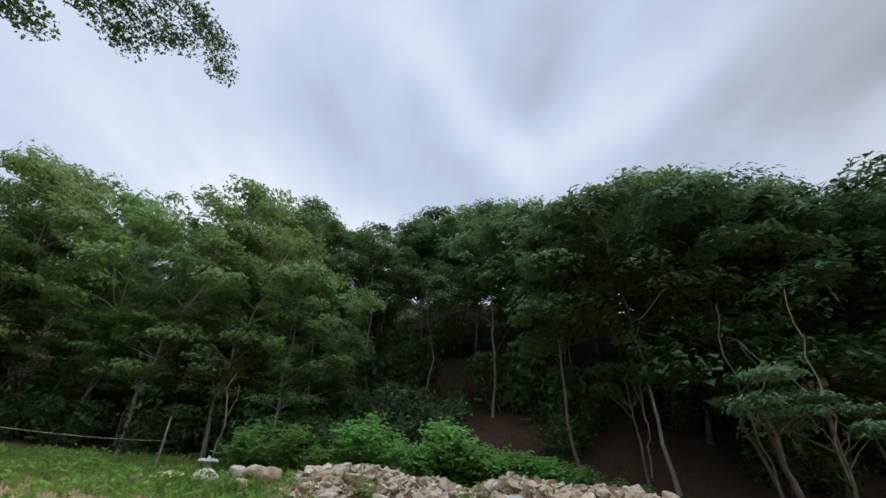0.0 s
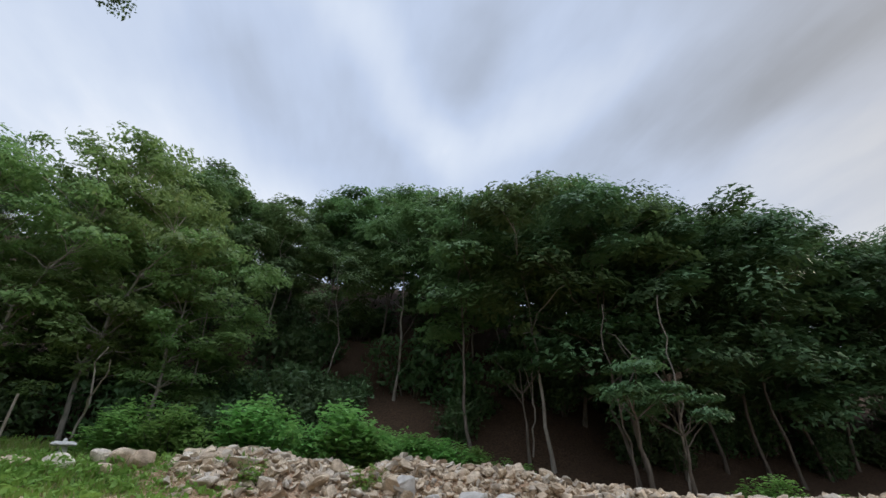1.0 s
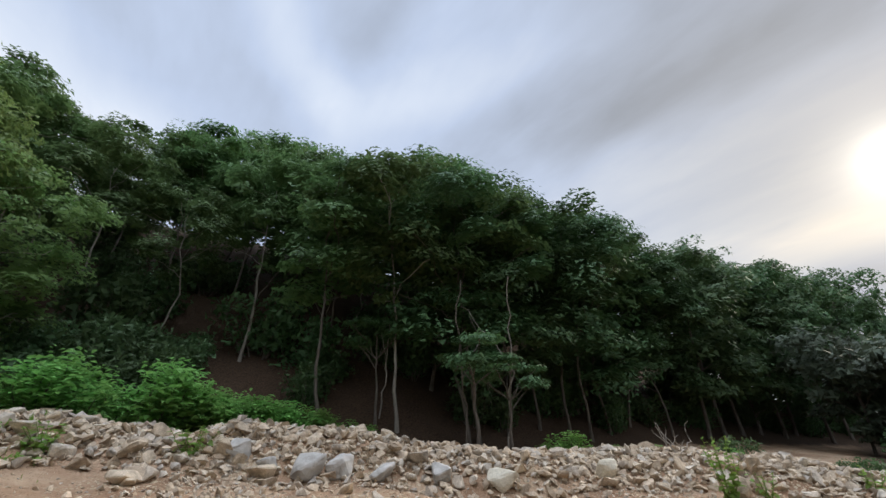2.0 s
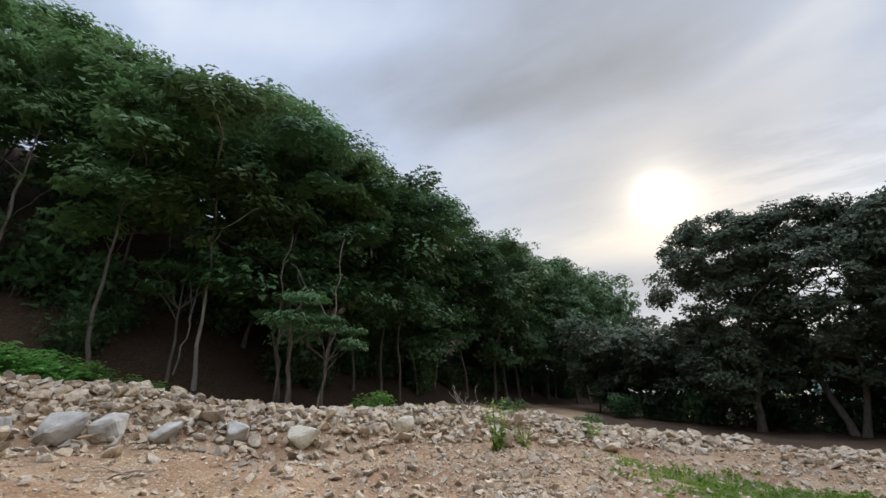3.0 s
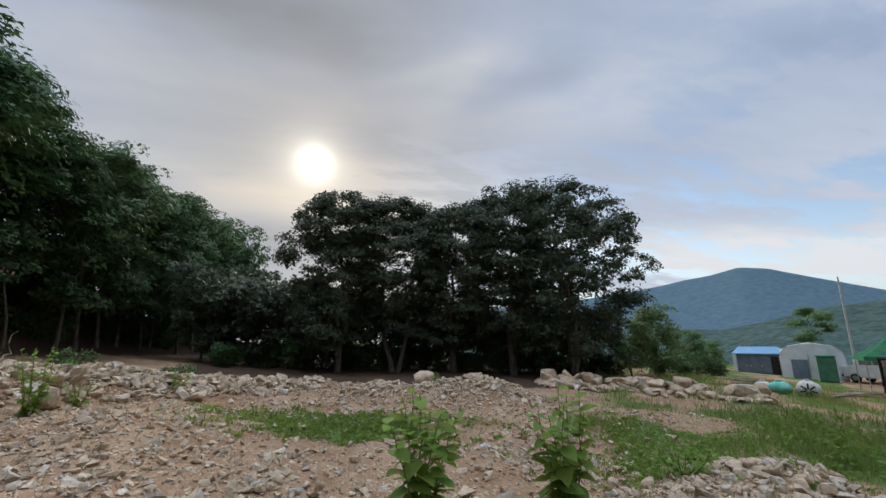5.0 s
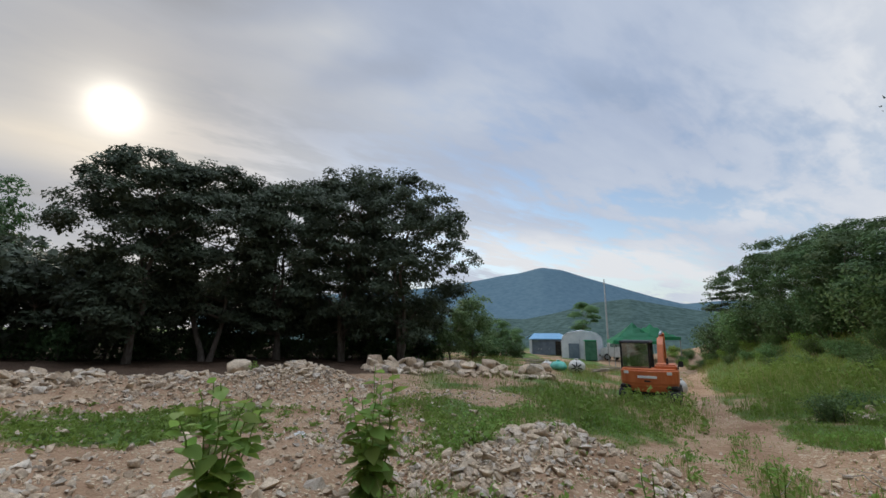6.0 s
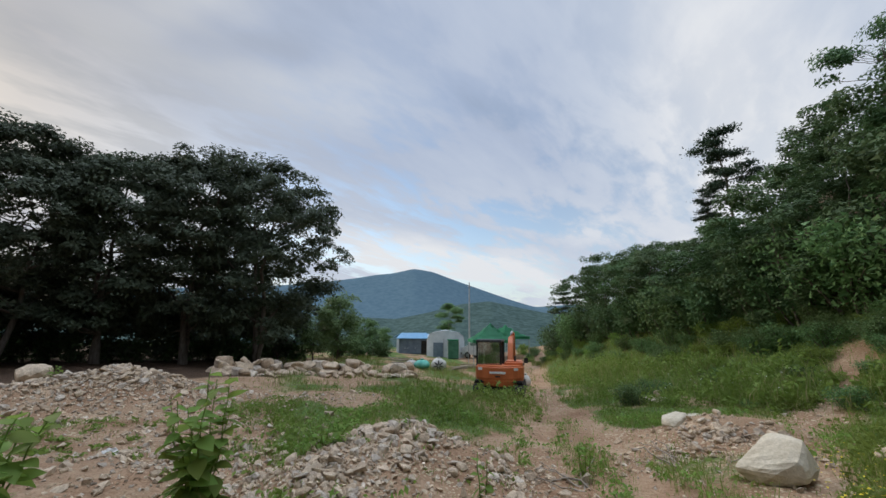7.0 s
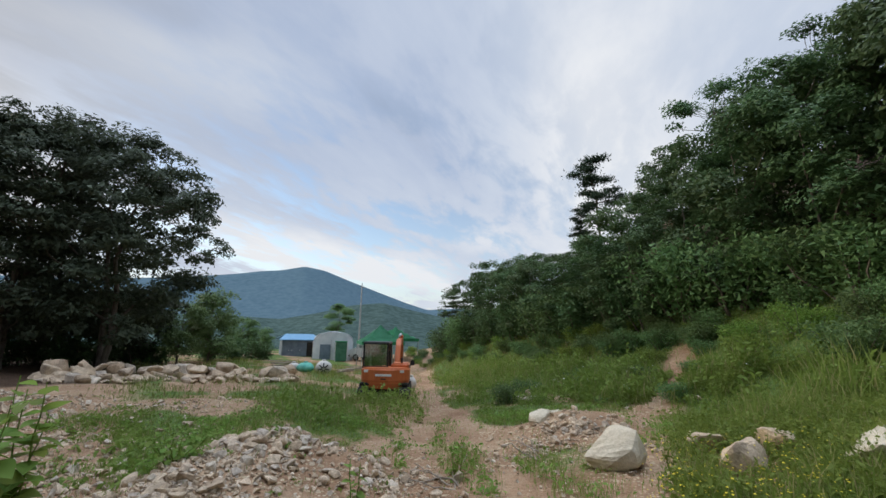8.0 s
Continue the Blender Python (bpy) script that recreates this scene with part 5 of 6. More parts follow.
def prism(profile, width, bevel=0.015):
    """A profile of (y, z) drawn out along x."""
    bm = bmesh.new()
    a = [bm.verts.new((-width / 2, y, z)) for y, z in profile]
    b = [bm.verts.new((width / 2, y, z)) for y, z in profile]
    bm.faces.new(a[::-1])
    bm.faces.new(b)
    n = len(profile)
    for i in range(n):
        bm.faces.new((a[i], a[(i + 1) % n], b[(i + 1) % n], b[i]))
    bmesh.ops.recalc_face_normals(bm, faces=bm.faces)
    if bevel:
        bmesh.ops.bevel(bm, geom=bm.edges[:], offset=bevel, segments=2, affect="EDGES")
    return bm


def drum(r, h, at=(0, 0, 0), axis="Z", bevel=0.01, seg=24, r2=None):
    bm = bmesh.new()
    bmesh.ops.create_cone(bm, cap_ends=True, segments=seg, radius1=r, radius2=r if r2 is None else r2, depth=h)
    if bevel:
        bmesh.ops.bevel(bm, geom=[e for e in bm.edges if len(e.link_faces) == 2 and max(len(f.verts) for f in e.link_faces) > 4], offset=bevel, segments=2, affect="EDGES")
    if axis == "X":
        bmesh.ops.rotate(bm, matrix=Matrix.Rotation(math.pi / 2, 3, "Y"), verts=bm.verts)
    if axis == "Y":
        bmesh.ops.rotate(bm, matrix=Matrix.Rotation(math.pi / 2, 3, "X"), verts=bm.verts)
    bmesh.ops.translate(bm, vec=at, verts=bm.verts)
    return bm


def shift(bm, at):
    bmesh.ops.translate(bm, vec=at, verts=bm.verts)
    return bm


def facing(az, r, turn=0.0, z=None):
    """Stands a thing at a bearing with its +y pointing away from the lot's middle."""
    x, y = polar(az, r)
    return pose(x, y, gz(x, y) if z is None else z, 0, 0, -az + turn)


def build_excavator():
    ob = thing("excavator", facing(151.1, 17.3, -6) @ Matrix.Diagonal((0.95, 0.95, 0.95, 1.0)), "orange compact excavator with black cab standing in weeds", "excavator")
    for sx in (-0.78, 0.78):
        belt = [(math.cos(t) * 0.27 + (0.85 if math.cos(t) > 0 else -0.85), 0.29 + math.sin(t) * 0.27) for t in np.linspace(-math.pi / 2, math.pi * 1.5, 22, endpoint=False)]
        track = part("track", shift(prism(belt, 0.38, 0.03), (sx, 0, 0)), DARK_RUBBER, ob, "black rubber crawler track")
        for wy in (-0.85, 0.85):
            part("sprocket", drum(0.2, 0.42, (sx, wy, 0.29), "X", 0.02), BLACK_PAINT, track)
        for k in range(18):
            part("grouser", block((0.39, 0.05, 0.03), (sx, -0.82 + k * 0.098, 0.566), 0.006, 1), DARK_RUBBER, track)
    part("undercarriage", block((1.2, 1.3, 0.24), (0, 0, 0.38), 0.04), BLACK_PAINT, ob)
    part("turntable", drum(0.45, 0.12, (0, 0, 0.55)), BLACK_PAINT, ob)
    part("deck", block((1.86, 1.9, 0.1), (0, -0.05, 0.64), 0.03), BLACK_PAINT, ob)
    # rounded counterweight at the rear
    bm = bmesh.new()
    ring = []
    for t in np.linspace(math.pi, 2 * math.pi, 15):
        ring.append((math.cos(t) * 0.96, -0.45 + math.sin(t) * 0.72))
    ring += [(0.96, 0.1), (-0.96, 0.1)]
    lo = [bm.verts.new((x * 0.9, y * 0.92, 0.47)) for x, y in ring]
    waist = [bm.verts.new((x, y, 0.72)) for x, y in ring]
    hi = [bm.verts.new((x, y, 1.24)) for x, y in ring]
    bm.faces.new(lo[::-1])
    bm.faces.new(hi)
    for i in range(len(ring)):
        j = (i + 1) % len(ring)
        bm.faces.new((lo[i], lo[j], waist[j], waist[i]))
        bm.faces.new((waist[i], waist[j], hi[j], hi[i]))
    bmesh.ops.recalc_face_normals(bm, faces=bm.faces)
    bmesh.ops.bevel(bm, geom=[e for e in bm.edges if abs(e.verts[0].co.z - e.verts[1].co.z) < 0.01], offset=0.06, segments=3, affect="EDGES")
    weight = part("counterweight", bm, ORANGE, ob, "orange rounded steel counterweight")
    part("nameplate", block((0.62, 0.012, 0.085), (0, -1.172, 0.99), 0.003, 1), WHITE_PAINT, weight, "white lettering shown as a plain bar")
    for sx in (-0.68, 0.68):
        part("reflector", block((0.2, 0.03, 0.1), (sx, -0.985, 1.12), 0.01), WHITE_PAINT, weight, "white rear reflector")
    part("latch", block((0.2, 0.02, 0.05), (0, -1.178, 0.85), 0.008), BLACK_PAINT, weight)
    part("rear_skirt", block((1.5, 0.7, 0.14), (0, -0.4, 0.42), 0.05), BLACK_PAINT, ob)
    hood = part("engine_hood", block((0.72, 1.0, 0.34), (0.56, 0.05, 1.22), 0.06, 3), ORANGE, ob)
    for k in range(6):
        part("louvre", block((0.012, 0.5, 0.02), (0.925, 0.05, 1.1 + k * 0.04), 0.003, 1), BLACK_PAINT, hood)
    part("exhaust", drum(0.04, 0.25, (0.62, -0.25, 1.48)), BLACK_PAINT, ob)
    # cab on the left
    cab = part("cab", block((1.02, 1.35, 0.5), (-0.42, 0.2, 0.93), 0.03), BLACK_PAINT, ob, "black steel cab with tinted panes")
    for sx in (-0.90, 0.06):
        for sy in (-0.42, 0.20, 0.84):
            part("pillar", block((0.07, 0.07, 0.98), (sx, sy, 1.65), 0.015), BLACK_PAINT, cab)
    part("roof", block((1.1, 1.44, 0.1), (-0.42, 0.2, 2.17), 0.04, 3), BLACK_PAINT, cab)
    part("rear_pane", block((0.88, 0.012, 0.9), (-0.42, -0.43, 1.67), 0.002, 1), GLASS_DARK, cab, "tinted rear glass")
    part("front_pane", block((0.88, 0.012, 0.9), (-0.42, 0.85, 1.67), 0.002, 1), GLASS_DARK, cab)
    for sx in (-0.905, 0.065):
        for y0 in (-0.11, 0.52):
            part("side_pane", block((0.012, 0.55, 0.9), (sx, y0, 1.67), 0.002, 1), GLASS_DARK, cab)
    part("rear_sill", block((0.98, 0.06, 0.1), (-0.42, -0.44, 1.21), 0.015), BLACK_PAINT, cab)
    seat = part("seat", block((0.46, 0.14, 0.6), (-0.42, 0.0, 1.5), 0.05), DARK_RUBBER, cab)
    part("headrest", block((0.26, 0.1, 0.16), (-0.42, 0.0, 1.9), 0.04), DARK_RUBBER, seat)
    # boom, stick and bucket to the front
    boom = part("boom", shift(prism([(0.75, 0.95), (1.05, 0.9), (1.75, 1.95), (2.75, 2.15), (2.72, 2.36), (1.6, 2.3), (1.35, 2.05)], 0.22, 0.02), (0.32, 0, 0)), ORANGE, ob, "orange steel boom")
    part("boom_cylinder", shift(prism([(0.95, 0.85), (1.06, 0.82), (1.95, 1.85), (1.85, 1.9)], 0.1, 0.02), (0.32, 0.2, 0)), STEEL, boom)
    stick = part("stick", shift(prism([(2.55, 2.45), (2.8, 2.5), (3.35, 0.85), (3.15, 0.8)], 0.2, 0.02), (0.32, 0, 0)), ORANGE, ob, "orange steel dipper stick")
    part("stick_cylinder", shift(prism([(1.75, 2.4), (1.78, 2.49), (2.66, 2.58), (2.66, 2.49)], 0.09, 0.015), (0.32, 0, 0)), STEEL, stick)
    part("bucket", shift(prism([(3.05, 0.85), (3.4, 0.85), (3.6, 0.45), (3.35, 0.12), (2.95, 0.2), (2.9, 0.32), (3.25, 0.32), (3.3, 0.5)], 0.5, 0.012), (0.32, 0, 0)), BLACK_PAINT, ob)
    blade = part("dozer_blade", block((1.9, 0.1, 0.36), (0, 1.55, 0.28), 0.03), ORANGE, ob)
    part("swing_mirror", block((0.16, 0.04, 0.22), (1.02, 0.65, 1.35), 0.02), BLACK_PAINT, ob)
    part("handrail", tubes([limb(np.random.default_rng(3), (0.86, 0.6, 0.7), (0.95, 0.6, 1.4), 0.018, 0.018, 0.0, 4)], 6), BLACK_PAINT, ob)
    for k in range(3):
        p = limb(np.random.default_rng(50 + k), (0.24 + k * 0.06, 0.8, 1.0), (0.24 + k * 0.06, 1.7, 2.2), 0.015, 0.015, 0.08, 8, 0.25)
        part("hose", tubes([p], 6), DARK_RUBBER, boom)
    return ob


build_excavator()


def build_shed():
    ob = thing("shed", facing(139.7, 48, 8), "small grey shed with blue sheet-metal roof", "shed")
    w, d, h = 3.7, 2.6, 1.62
    for name, size, at in (("front_wall", (w, 0.1, h), (0, -d / 2, h / 2)), ("back_wall", (w, 0.1, h), (0, d / 2, h / 2)), ("side_wall", (0.1, d - 0.1, h), (-w / 2 + 0.05, 0, h / 2)), ("side_wall", (0.1, d - 0.1, h), (w / 2 - 0.05, 0, h / 2))):
        wall = part(name, block(size, at, 0.01), GREY_SIDING, ob)
        if name == "front_wall":
            for k in range(5):
                part("siding_board", block((w - 0.02, 0.03, 0.28), (0, -d / 2 - 0.06, 0.17 + k * 0.31), 0.01), GREY_SIDING, wall)
            # shade inside the doorway is a dark panel set on the wall
            part("door", block((0.75, 0.04, 1.4), (0.95, -d / 2 - 0.1, 0.72), 0.01), DARK_RUBBER, wall, "dark panel standing in for the shade of an open doorway")
            for sx in (-1.2, -0.9, -0.1):
                part("lamp", block((0.08, 0.03, 0.08), (sx, -d / 2 - 0.09, 0.62), 0.01), WHITE_PAINT, wall)
    hip = shift(prism([(-d / 2 - 0.4, h + 0.0), (-d / 2 - 0.4, h + 0.07), (0.5, h + 0.62), (d / 2 + 0.4, h + 0.1), (d / 2 + 0.4, h + 0.03), (0.5, h + 0.55)], w + 0.8, 0), (0, 0, 0))
    for v in hip.verts:
        if v.co.z > h + 0.5:
            v.co.x *= 0.62
    roof = part("roof", hip, BLUE_ROOF, ob, "blue sheet-metal roof")
    for k in range(8):
        x = (k - 3.5) * 0.36
        part("rib", shift(prism([(-d / 2 - 0.38, h + 0.08), (-d / 2 - 0.38, h + 0.11), (0.5, h + 0.66), (0.5, h + 0.63)], 0.05, 0.004), (x, 0, 0)), BLUE_ROOF, roof)
    return ob


build_shed()


def build_tunnel():
    ob = thing("storage_tunnel", facing(143.9, 46, 0), "white sheeted storage tunnel on a hoop frame", "tent")
    w, d, h = 3.8, 4.5, 2.75
    arch = [(-w / 2, 0), (-w / 2, 1.7), (-w / 2 + 0.12, 2.15), (-w / 2 + 0.55, 2.5), (0, h), (w / 2 - 0.55, 2.5), (w / 2 - 0.12, 2.15), (w / 2, 1.7), (w / 2, 0)]
    bm = bmesh.new()
    rows = [[bm.verts.new((x, y, z)) for x, z in arch] for y in np.linspace(-d / 2, d / 2, 7)]
    for a, b in zip(rows[:-1], rows[1:]):
        for i in range(len(arch) - 1):
            bm.faces.new((a[i], b[i], b[i + 1], a[i + 1]))
    bm.faces.new(rows[0])
    bm.faces.new(rows[-1][::-1])
    bmesh.ops.recalc_face_normals(bm, faces=bm.faces)
    part("cover", bm, FILM_WHITE, ob)
    for y in np.linspace(-d / 2, d / 2, 5):
        pts = np.array([(x * 1.012, y, z * 1.01 + 0.005) for x, z in arch])
        part("hoop", tubes([(pts, np.full(len(pts), 0.025))], 6), STEEL, ob)
    part("door_flap", block((1.0, 0.03, 1.5), (-0.75, -d / 2 - 0.03, 0.76), 0.01), GREY_SIDING, ob)
    for x in (-0.2, 0.35, 1.2):
        part("front_post", block((0.04, 0.04, 1.9), (x, -d / 2 - 0.03, 0.95), 0.006, 1), STEEL, ob)
    return ob


build_tunnel()


def build_tank():
    ob = thing("storage_locker", facing(144.9, 42.5, 4), "tall green plastic locker with pale edge trim", "locker")
    part("body", block((1.1, 1.1, 1.75), (0, 0, 0.9), 0.06, 3), GREEN_TANK, ob)
    part("lid", block((1.18, 1.18, 0.1), (0, 0, 1.82), 0.04, 3), GREEN_TARP, ob)
    for x in (-0.56, 0.56):
        part("edge_trim", block((0.06, 0.06, 1.75), (x, -0.55, 0.9), 0.015), WHITE_PAINT, ob)
    for k in range(4):
        part("rib", block((0.9, 0.03, 0.05), (0, -0.56, 0.4 + k * 0.36), 0.01), GREEN_TANK, ob)


build_tank()


def build_canopy(az, r, w, eave, peak, turn, label):
    ob = thing("canopy_tent", facing(az, r, turn), label, "canopy tent", "canopy tents")
    bm = bmesh.new()
    n = 9
    grid = [[bm.verts.new((w * (i / (n - 1) - 0.5), w * (j / (n - 1) - 0.5), 0)) for i in range(n)] for j in range(n)]
    for row in grid:
        for v in row:
            q = max(0.0, 1 - max(abs(v.co.x), abs(v.co.y)) / (w / 2))
            v.co.z = eave + (peak - eave) * q ** 1.25
    for j in range(n - 1):
        for i in range(n - 1):
            bm.faces.new((grid[j][i], grid[j][i + 1], grid[j + 1][i + 1], grid[j + 1][i]))
    res = bmesh.ops.solidify(bm, geom=bm.faces[:], thickness=0.02)
    part("canopy", bm, GREEN_TARP, ob, "sagging green tarpaulin roof")
    for sx in (-1, 1):
        part("valance", block((0.02, w, 0.25), (sx * w / 2, 0, eave - 0.12), 0.004, 1), GREEN_TARP, ob)
        part("valance", block((w - 0.05, 0.02, 0.25), (0, sx * w / 2, eave - 0.12), 0.004, 1), GREEN_TARP, ob)
        for sy in (-1, 1):
            part("pole", drum(0.03, eave, (sx * (w / 2 - 0.06), sy * (w / 2 - 0.06), eave / 2), bevel=0), STEEL, ob)
    return ob


build_canopy(149.9, 37, 3.5, 2.25, 3.65, 10, "green pointed canopy tent on steel poles")
build_canopy(151.9, 41, 3.2, 2.2, 3.3, 40, "paler green canopy tent behind another")


def build_van():
    ob = thing("van", facing(148.8, 43, 60), "white van parked beside the green tent", "van")
    prof = [(-1.9, 0.35), (-1.9, 1.5), (-1.75, 1.85), (0.75, 1.9), (1.25, 1.25), (1.95, 1.05), (2.0, 0.35)]
    body = part("body", prism(prof, 1.6, 0.05), WHITE_PAINT, ob)
    for sx in (-1, 1):
        for y0 in (-1.3, -0.3, 0.5):
            part("side_window", block((0.02, 0.75, 0.45), (sx * 0.81, y0, 1.48), 0.005, 1), GLASS_DARK, body)
        for y0 in (-1.2, 1.25):
            wheel = part("wheel", drum(0.31, 0.2, (sx * 0.74, y0, 0.31), "X", 0.03), DARK_RUBBER, ob)
            part("rim", drum(0.18, 0.22, (sx * 0.75, y0, 0.31), "X", 0.02), STEEL, wheel)
    part("rear_window", block((1.3, 0.02, 0.5), (0, -1.895, 1.45), 0.005, 1), GLASS_DARK, body)
    wind = block((1.35, 0.02, 0.75), (0, 0, 0), 0.005, 1)
    bmesh.ops.rotate(wind, matrix=Matrix.Rotation(radians(-52), 3, "X"), verts=wind.verts)
    part("windscreen", shift(wind, (0, 1.03, 1.58)), GLASS_DARK, body)
    part("bumper", block((1.62, 0.12, 0.2), (0, -1.95, 0.45), 0.03), BLACK_PAINT, ob)
    part("bumper", block((1.62, 0.12, 0.2), (0, 2.02, 0.45), 0.03), BLACK_PAINT, ob)


build_van()

pole = thing("utility_pole", facing(147.1, 52), "slim grey steel utility pole", "pole")
part("shaft", drum(0.10, 9.0, (0, 0, 4.4), r2=0.06, bevel=0), STEEL, pole)
part("crossarm", block((0.5, 0.05, 0.06), (0, 0, 8.4), 0.01), STEEL, pole)
part("meter_box", block((0.3, 0.18, 0.4), (0, -0.14, 1.4), 0.02), WHITE_PAINT, pole)


def build_sack(az, r, size, mat, label, seed, stripe=False):
    r2 = np.random.default_rng(seed)
    ob = thing("bulk_sack", facing(az, r), label, "sack", "bulk sacks")
    bm = bmesh.new()
    bmesh.ops.create_icosphere(bm, subdivisions=3, radius=0.5)
    for v in bm.verts:
        w = noise.noise(v.co * 3 + Vector((seed, 0, 0))) * 0.12
        v.co = Vector((v.co.x * size[0], v.co.y * size[1], max(-0.42, v.co.z) * size[2])) * (1 + w)
    shift(bm, (0, 0, 0.42 * size[2]))
    for f in bm.faces:
        f.smooth = True
    body = part("sack_body", bm, mat, ob)
    if stripe:
        for k in range(7):
            a = k * 2 * math.pi / 7
            s = block((0.07, 0.03, 0.26), (0, 0, 0.2), 0.01)
            bmesh.ops.rotate(s, matrix=Matrix.Rotation(a, 3, "Y"), verts=s.verts)
            part("printed_mark", shift(s, (0, -0.5 * size[1] - 0.02, 0.4 * size[2])), BLACK_PAINT, body)
    part("tied_neck", drum(0.07, 0.14, (0, 0, 0.9 * size[2]), r2=0.12), mat, ob)


build_sack(143.0, 27.0, (0.95, 0.8, 0.85), SACK, "round white woven sack with dark printed marks", 4, True)
build_sack(140.8, 27.4, (1.0, 0.8, 0.6), TEAL_SACK, "slumped teal plastic sack", 5)
build_sack(139.4, 27.6, (0.7, 0.6, 0.45), SACK, "small slumped pale sack", 6)
build_sack(154.2, 21.0, (0.55, 0.5, 0.6), SACK, "pale sack lying beside the track", 7)


def build_lantern():
    ob = thing("stone_lantern", facing(-26.2, 12.0), "small grey granite lantern with flat cap", "stone lantern")
    part("base", block((0.34, 0.34, 0.1), (0, 0, 0.03), 0.02), GRANITE, ob)
    part("shaft", block((0.2, 0.2, 0.3), (0, 0, 0.22), 0.025, 2, (0.85, 0.85)), GRANITE, ob)
    part("cap", block((0.44, 0.44, 0.07), (0, 0, 0.40), 0.02, 2, (0.8, 0.8)), GRANITE, ob)
    part("finial", drum(0.045, 0.07, (0, 0, 0.465), r2=0.02), GRANITE, ob)


build_lantern()


# ---- broad-leaved weeds close by ----
def leaf_blade():
    """One broad pointed leaf, folded along its midrib, 1 long."""
    us = np.linspace(0, 1, 6)
    V, F = [], []
    for u in us:
        w = 0.34 * math.sin(math.pi * min(1, u ** 0.75 * 0.98 + 0.02)) + 0.005
        droop = -0.22 * u * u
        V += [(-w, u, droop + 0.10 * w), (0, u, droop - 0.03), (w, u, droop + 0.10 * w)]
    for i in range(5):
        b = i * 3
        F += [(b, b + 1, b + 4, b + 3), (b + 1, b + 2, b + 5, b + 4)]
    return mesh_faces("leaf", np.array(V), np.array(F), True)


BLADE = leaf_blade()
BLADE.materials.append(LEAF_PLANT)


def build_weed(name, seed, x, y, H, spread, stems, per_stem, size, label):
    r = np.random.default_rng(seed)
    ob = thing(name, pose(x, y, gz(x, y)), label, "plant", "broad-leaved weeds")
    for s in range(stems):
        a = s * 6.28 / stems + r.random()
        q = spread * r.uniform(0.35, 1.0)
        p = limb(r, (math.cos(a) * 0.03, math.sin(a) * 0.03, -0.05), (math.cos(a) * q, math.sin(a) * q, H * r.uniform(0.75, 1.0)), 0.011, 0.004, 0.12, 10)
        stem = part("stem", tubes([p], 6), LEAF_PLANT, ob)
        for k in range(per_stem):
            u = 0.12 + 0.88 * (k + r.random() * 0.6) / per_stem
            i = min(9, u * 9)
            base = p[0][int(i)] * (1 - i % 1) + p[0][min(9, int(i) + 1)] * (i % 1)
            b = k * 2.4 + r.random() * 0.8
            leaf = new("leaf", BLADE)
            leaf.parent = ob
            sc = size * (1.1 - 0.5 * u) * r.uniform(0.75, 1.2)
            leaf.matrix_local = Matrix.LocRotScale(Vector(base), Euler((r.uniform(-0.95, 0.15) + 0.65 * u, r.normal() * 0.3, b)), (sc, sc, sc))


build_weed("broadleaf_weed", 1, *polar(117.1, 4.9), 1.3, 0.40, 8, 18, 0.24, "tall broad-leaved green weed growing from gravel")
build_weed("broadleaf_weed", 2, *polar(100.6, 4.4), 1.2, 0.46, 8, 17, 0.24, "bushy broad-leaved green weed growing from gravel")
build_weed("broadleaf_weed", 3, *polar(148.5, 5.3), 0.5, 0.12, 2, 9, 0.12, "young thin green weed in the gravel")
build_weed("broadleaf_weed", 4, *polar(160.5, 6.3), 0.45, 0.16, 3, 8, 0.13, "young yellow-green weed beside the track")
build_weed("broadleaf_weed", 5, *polar(61.3, 10.1), 1.1, 0.32, 9, 16, 0.14, "leafy green weed growing from the rubble bank")
build_weed("broadleaf_weed", 6, *polar(64.5, 11.5), 0.5, 0.25, 6, 9, 0.12, "leafy green weed growing from the rubble bank")
build_weed("broadleaf_weed", 7, *polar(72.5, 13.4), 0.5, 0.3, 6, 9, 0.12, "leafy green weed growing from the rubble bank")
build_weed("broadleaf_weed", 8, *polar(3.4, 9.9), 0.55, 0.5, 9, 9, 0.15, "low spreading green weed in a gap of the rubble")
build_weed("broadleaf_weed", 9, *polar(102.5, 14.8), 0.45, 0.25, 6, 8, 0.13, "leafy green weed on the far heap")
build_weed("broadleaf_weed", 10, *polar(-8.5, 10.3), 0.5, 0.5, 9, 9, 0.15, "low spreading green weed in a gap of the rubble")
build_weed("broadleaf_weed", 11, *polar(129.5, 6.2), 0.4, 0.45, 10, 9, 0.12, "low spreading green weed between the stones")
build_weed("broadleaf_weed", 12, *polar(131.5, 7.4), 0.4, 0.45, 10, 9, 0.12, "low spreading green weed between the stones")

# dead twigs, litter, cable
for k, (az, r, h) in enumerate(((57.4, 12.2, 0.8), (22.0, 7.6, 0.18), (171.0, 7.0, 0.2), (161.0, 6.0, 0.25))):
    prng = np.random.default_rng(900 + k)
    ob = thing("dead_twig", place(None, *polar(az, r), 0), "bare grey-brown dead twigs lying on rubble", "twig", "dead twigs")
    for j in range(9):
        a = prng.random() * 6.28
        q = 0.45 if h > 0.5 else 0.7
        p = limb(prng, (prng.normal() * 0.1, prng.normal() * 0.1, 0.02), (math.cos(a) * q, math.sin(a) * q, h * prng.uniform(0.3, 1.0)), 0.014, 0.004, 0.35, 9)
        part("branch", tubes([p], 5), DRY, ob)


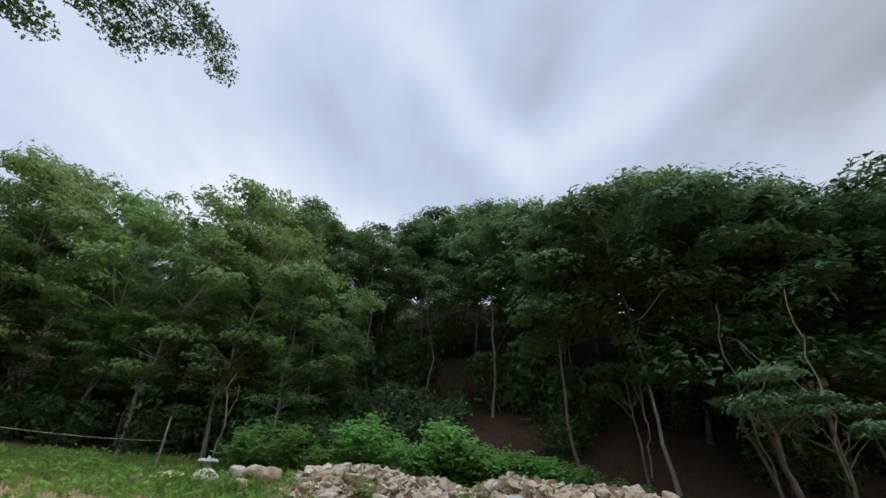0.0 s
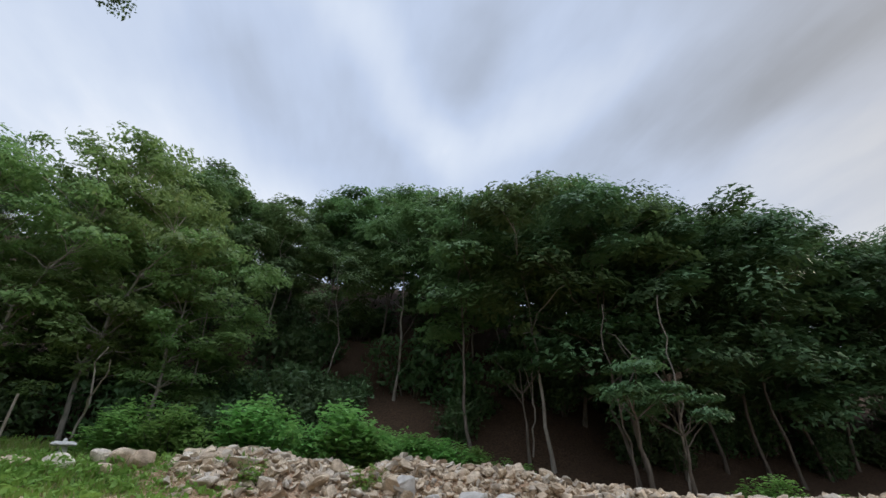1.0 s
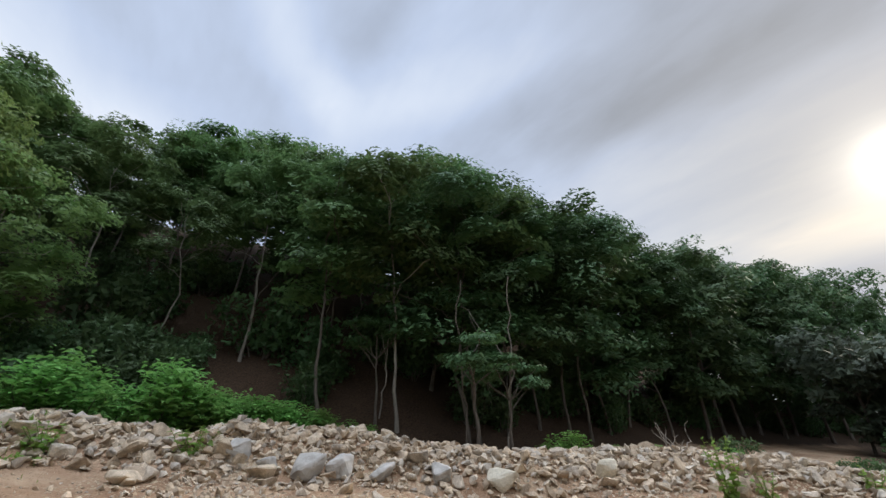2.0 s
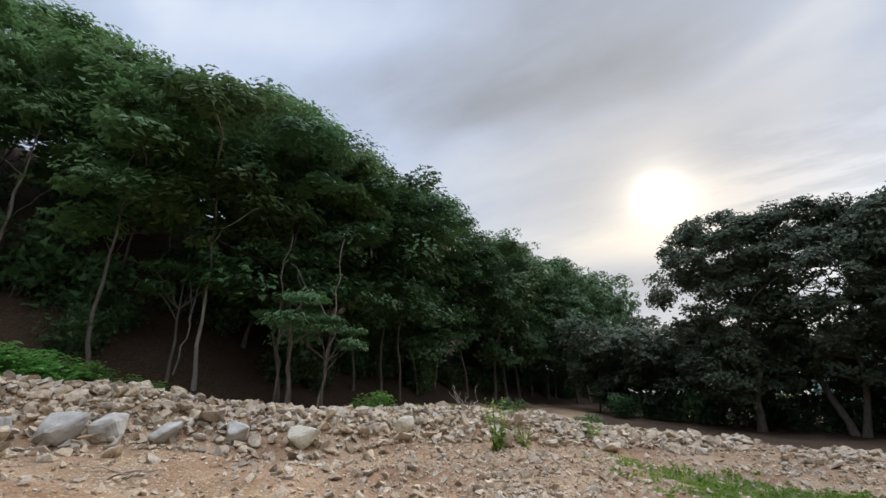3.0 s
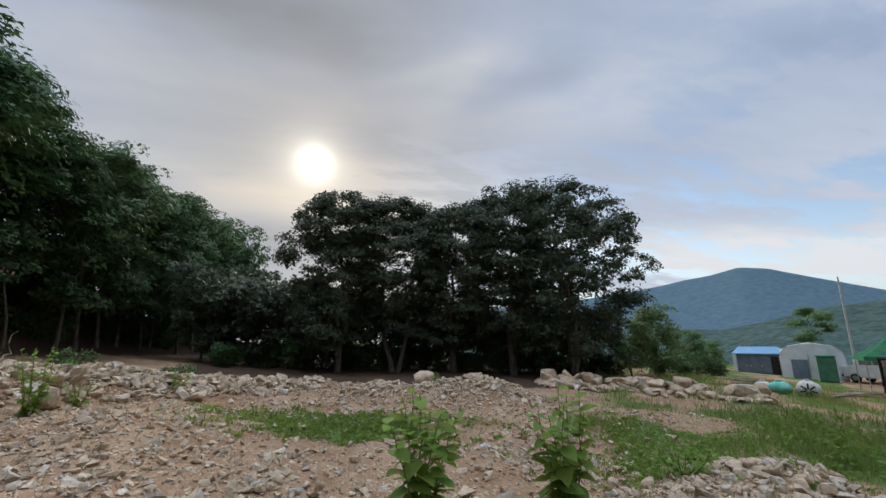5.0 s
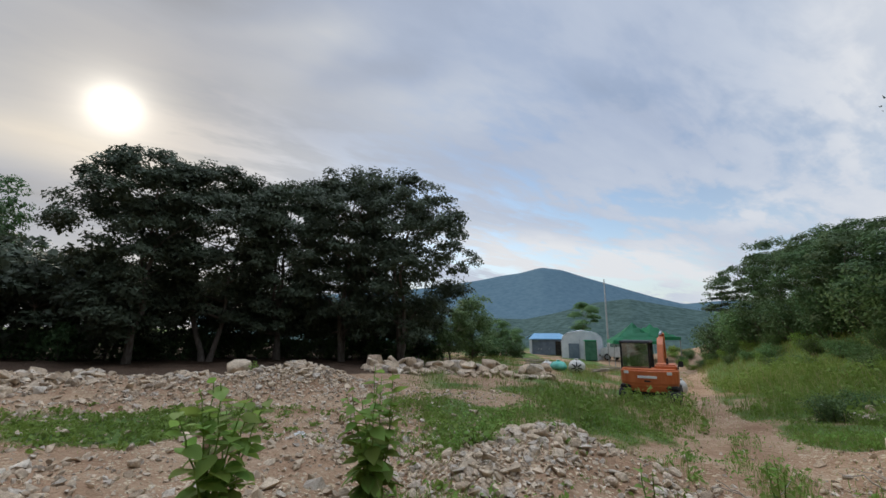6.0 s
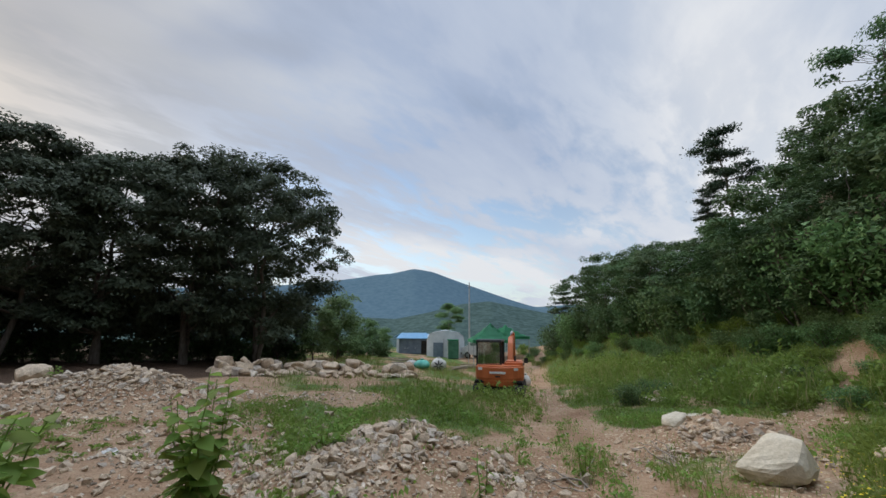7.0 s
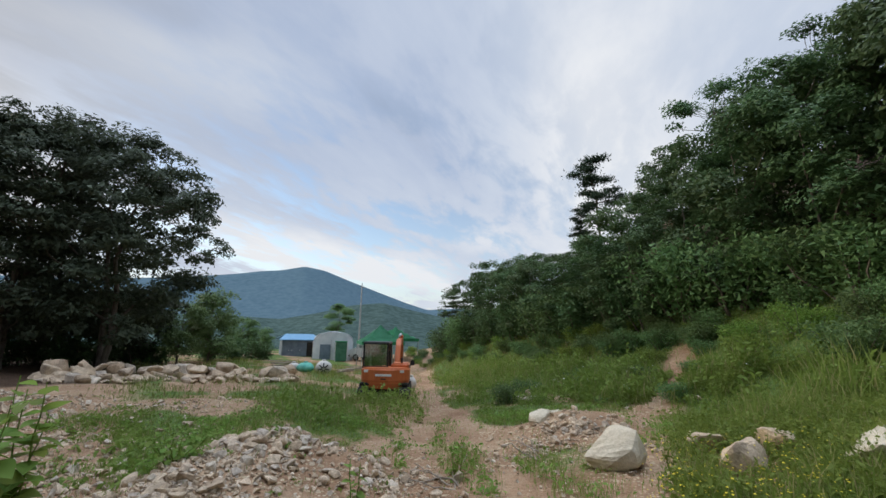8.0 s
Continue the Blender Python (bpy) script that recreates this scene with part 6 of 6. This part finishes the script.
def build_litter():
    bm = bmesh.new()
    bmesh.ops.create_icosphere(bm, subdivisions=3, radius=0.09)
    for v in bm.verts:
        v.co *= 1 + 0.7 * noise.noise(v.co * 22)
        v.co.z = max(-0.03, v.co.z * 0.7)
    me = bpy.data.meshes.new("plastic_bag")
    bm.to_mesh(me)
    bm.free()
    me.materials.append(SACK)
    ob = new("plastic_bag", me)
    x, y = polar(108.4, 7.6)
    ob.matrix_world = pose(x, y, gz(x, y) + 0.03)
    tagged(ob, "crumpled white plastic bag lying on soil", "litter")


build_litter()
crng = np.random.default_rng(77)
a, b = polar(-58, 12.5), polar(-31, 13.2)
cable = thing("cable", Matrix(), "thin grey cable sagging between the trees", "cable")
p = limb(crng, (*a, gz(*a) + 1.1), (*b, gz(*b) + 0.75), 0.007, 0.007, 0.0, 16, -0.12)
part("strand", tubes([p], 5), DRY, cable)
for q in (a, b):
    part("post", tubes([limb(crng, (*q, gz(*q) - 0.2), (q[0], q[1], gz(*q) + 1.3), 0.03, 0.025, 0.02, 5)], 6), DRY, cable)


def build_flowers():
    r = np.random.default_rng(44)
    n = 420
    a, q = np.radians(r.uniform(181, 198, n)), r.uniform(4.6, 6.6, n)
    x, y = q * np.sin(a), q * np.cos(a)
    P = np.stack([x, y, ground_z(x, y) + r.uniform(0.15, 0.42, n)], 1)
    me = mesh_cells("yellow_flowers", leaves(r, P, 0.024, 0.7, 1.0), 4)
    me.materials.append(YELLOW_PETAL)
    tagged(new("yellow_flowers", me), "tiny yellow flowers among the weeds", "flowers", kind="stuff")
    n = 110
    a, q = np.radians(r.uniform(165, 205, n)), r.uniform(9, 15, n)
    x, y = q * np.sin(a), q * np.cos(a)
    P = np.stack([x, y, ground_z(x, y) + r.uniform(0.4, 0.95, n)], 1)
    me = mesh_cells("white_flowers", leaves(r, P, 0.034, 0.7, 1.0), 4)
    me.materials.append(WHITE_PETAL)
    tagged(new("white_flowers", me), "small white flower heads among tall weeds", "flowers", kind="stuff")


build_flowers()


def build_boards():
    r = np.random.default_rng(61)
    for az, dist, n in ((138.3, 31, 5), (145.8, 29, 4), (147.2, 33, 4)):
        ob = thing("board_pile", facing(az, dist, r.uniform(-40, 40)), "loose weathered boards piled on the ground", "boards", "board piles")
        for k in range(n):
            bm = block((r.uniform(1.2, 2.2), 0.16, 0.04), (0, 0, 0), 0.006, 1)
            bmesh.ops.rotate(bm, matrix=Matrix.Rotation(r.uniform(-0.5, 0.5), 3, "Z"), verts=bm.verts)
            part("board", shift(bm, (r.uniform(-0.3, 0.3), r.uniform(-0.3, 0.3), 0.06 + 0.07 * k)), DRY, ob)


build_boards()
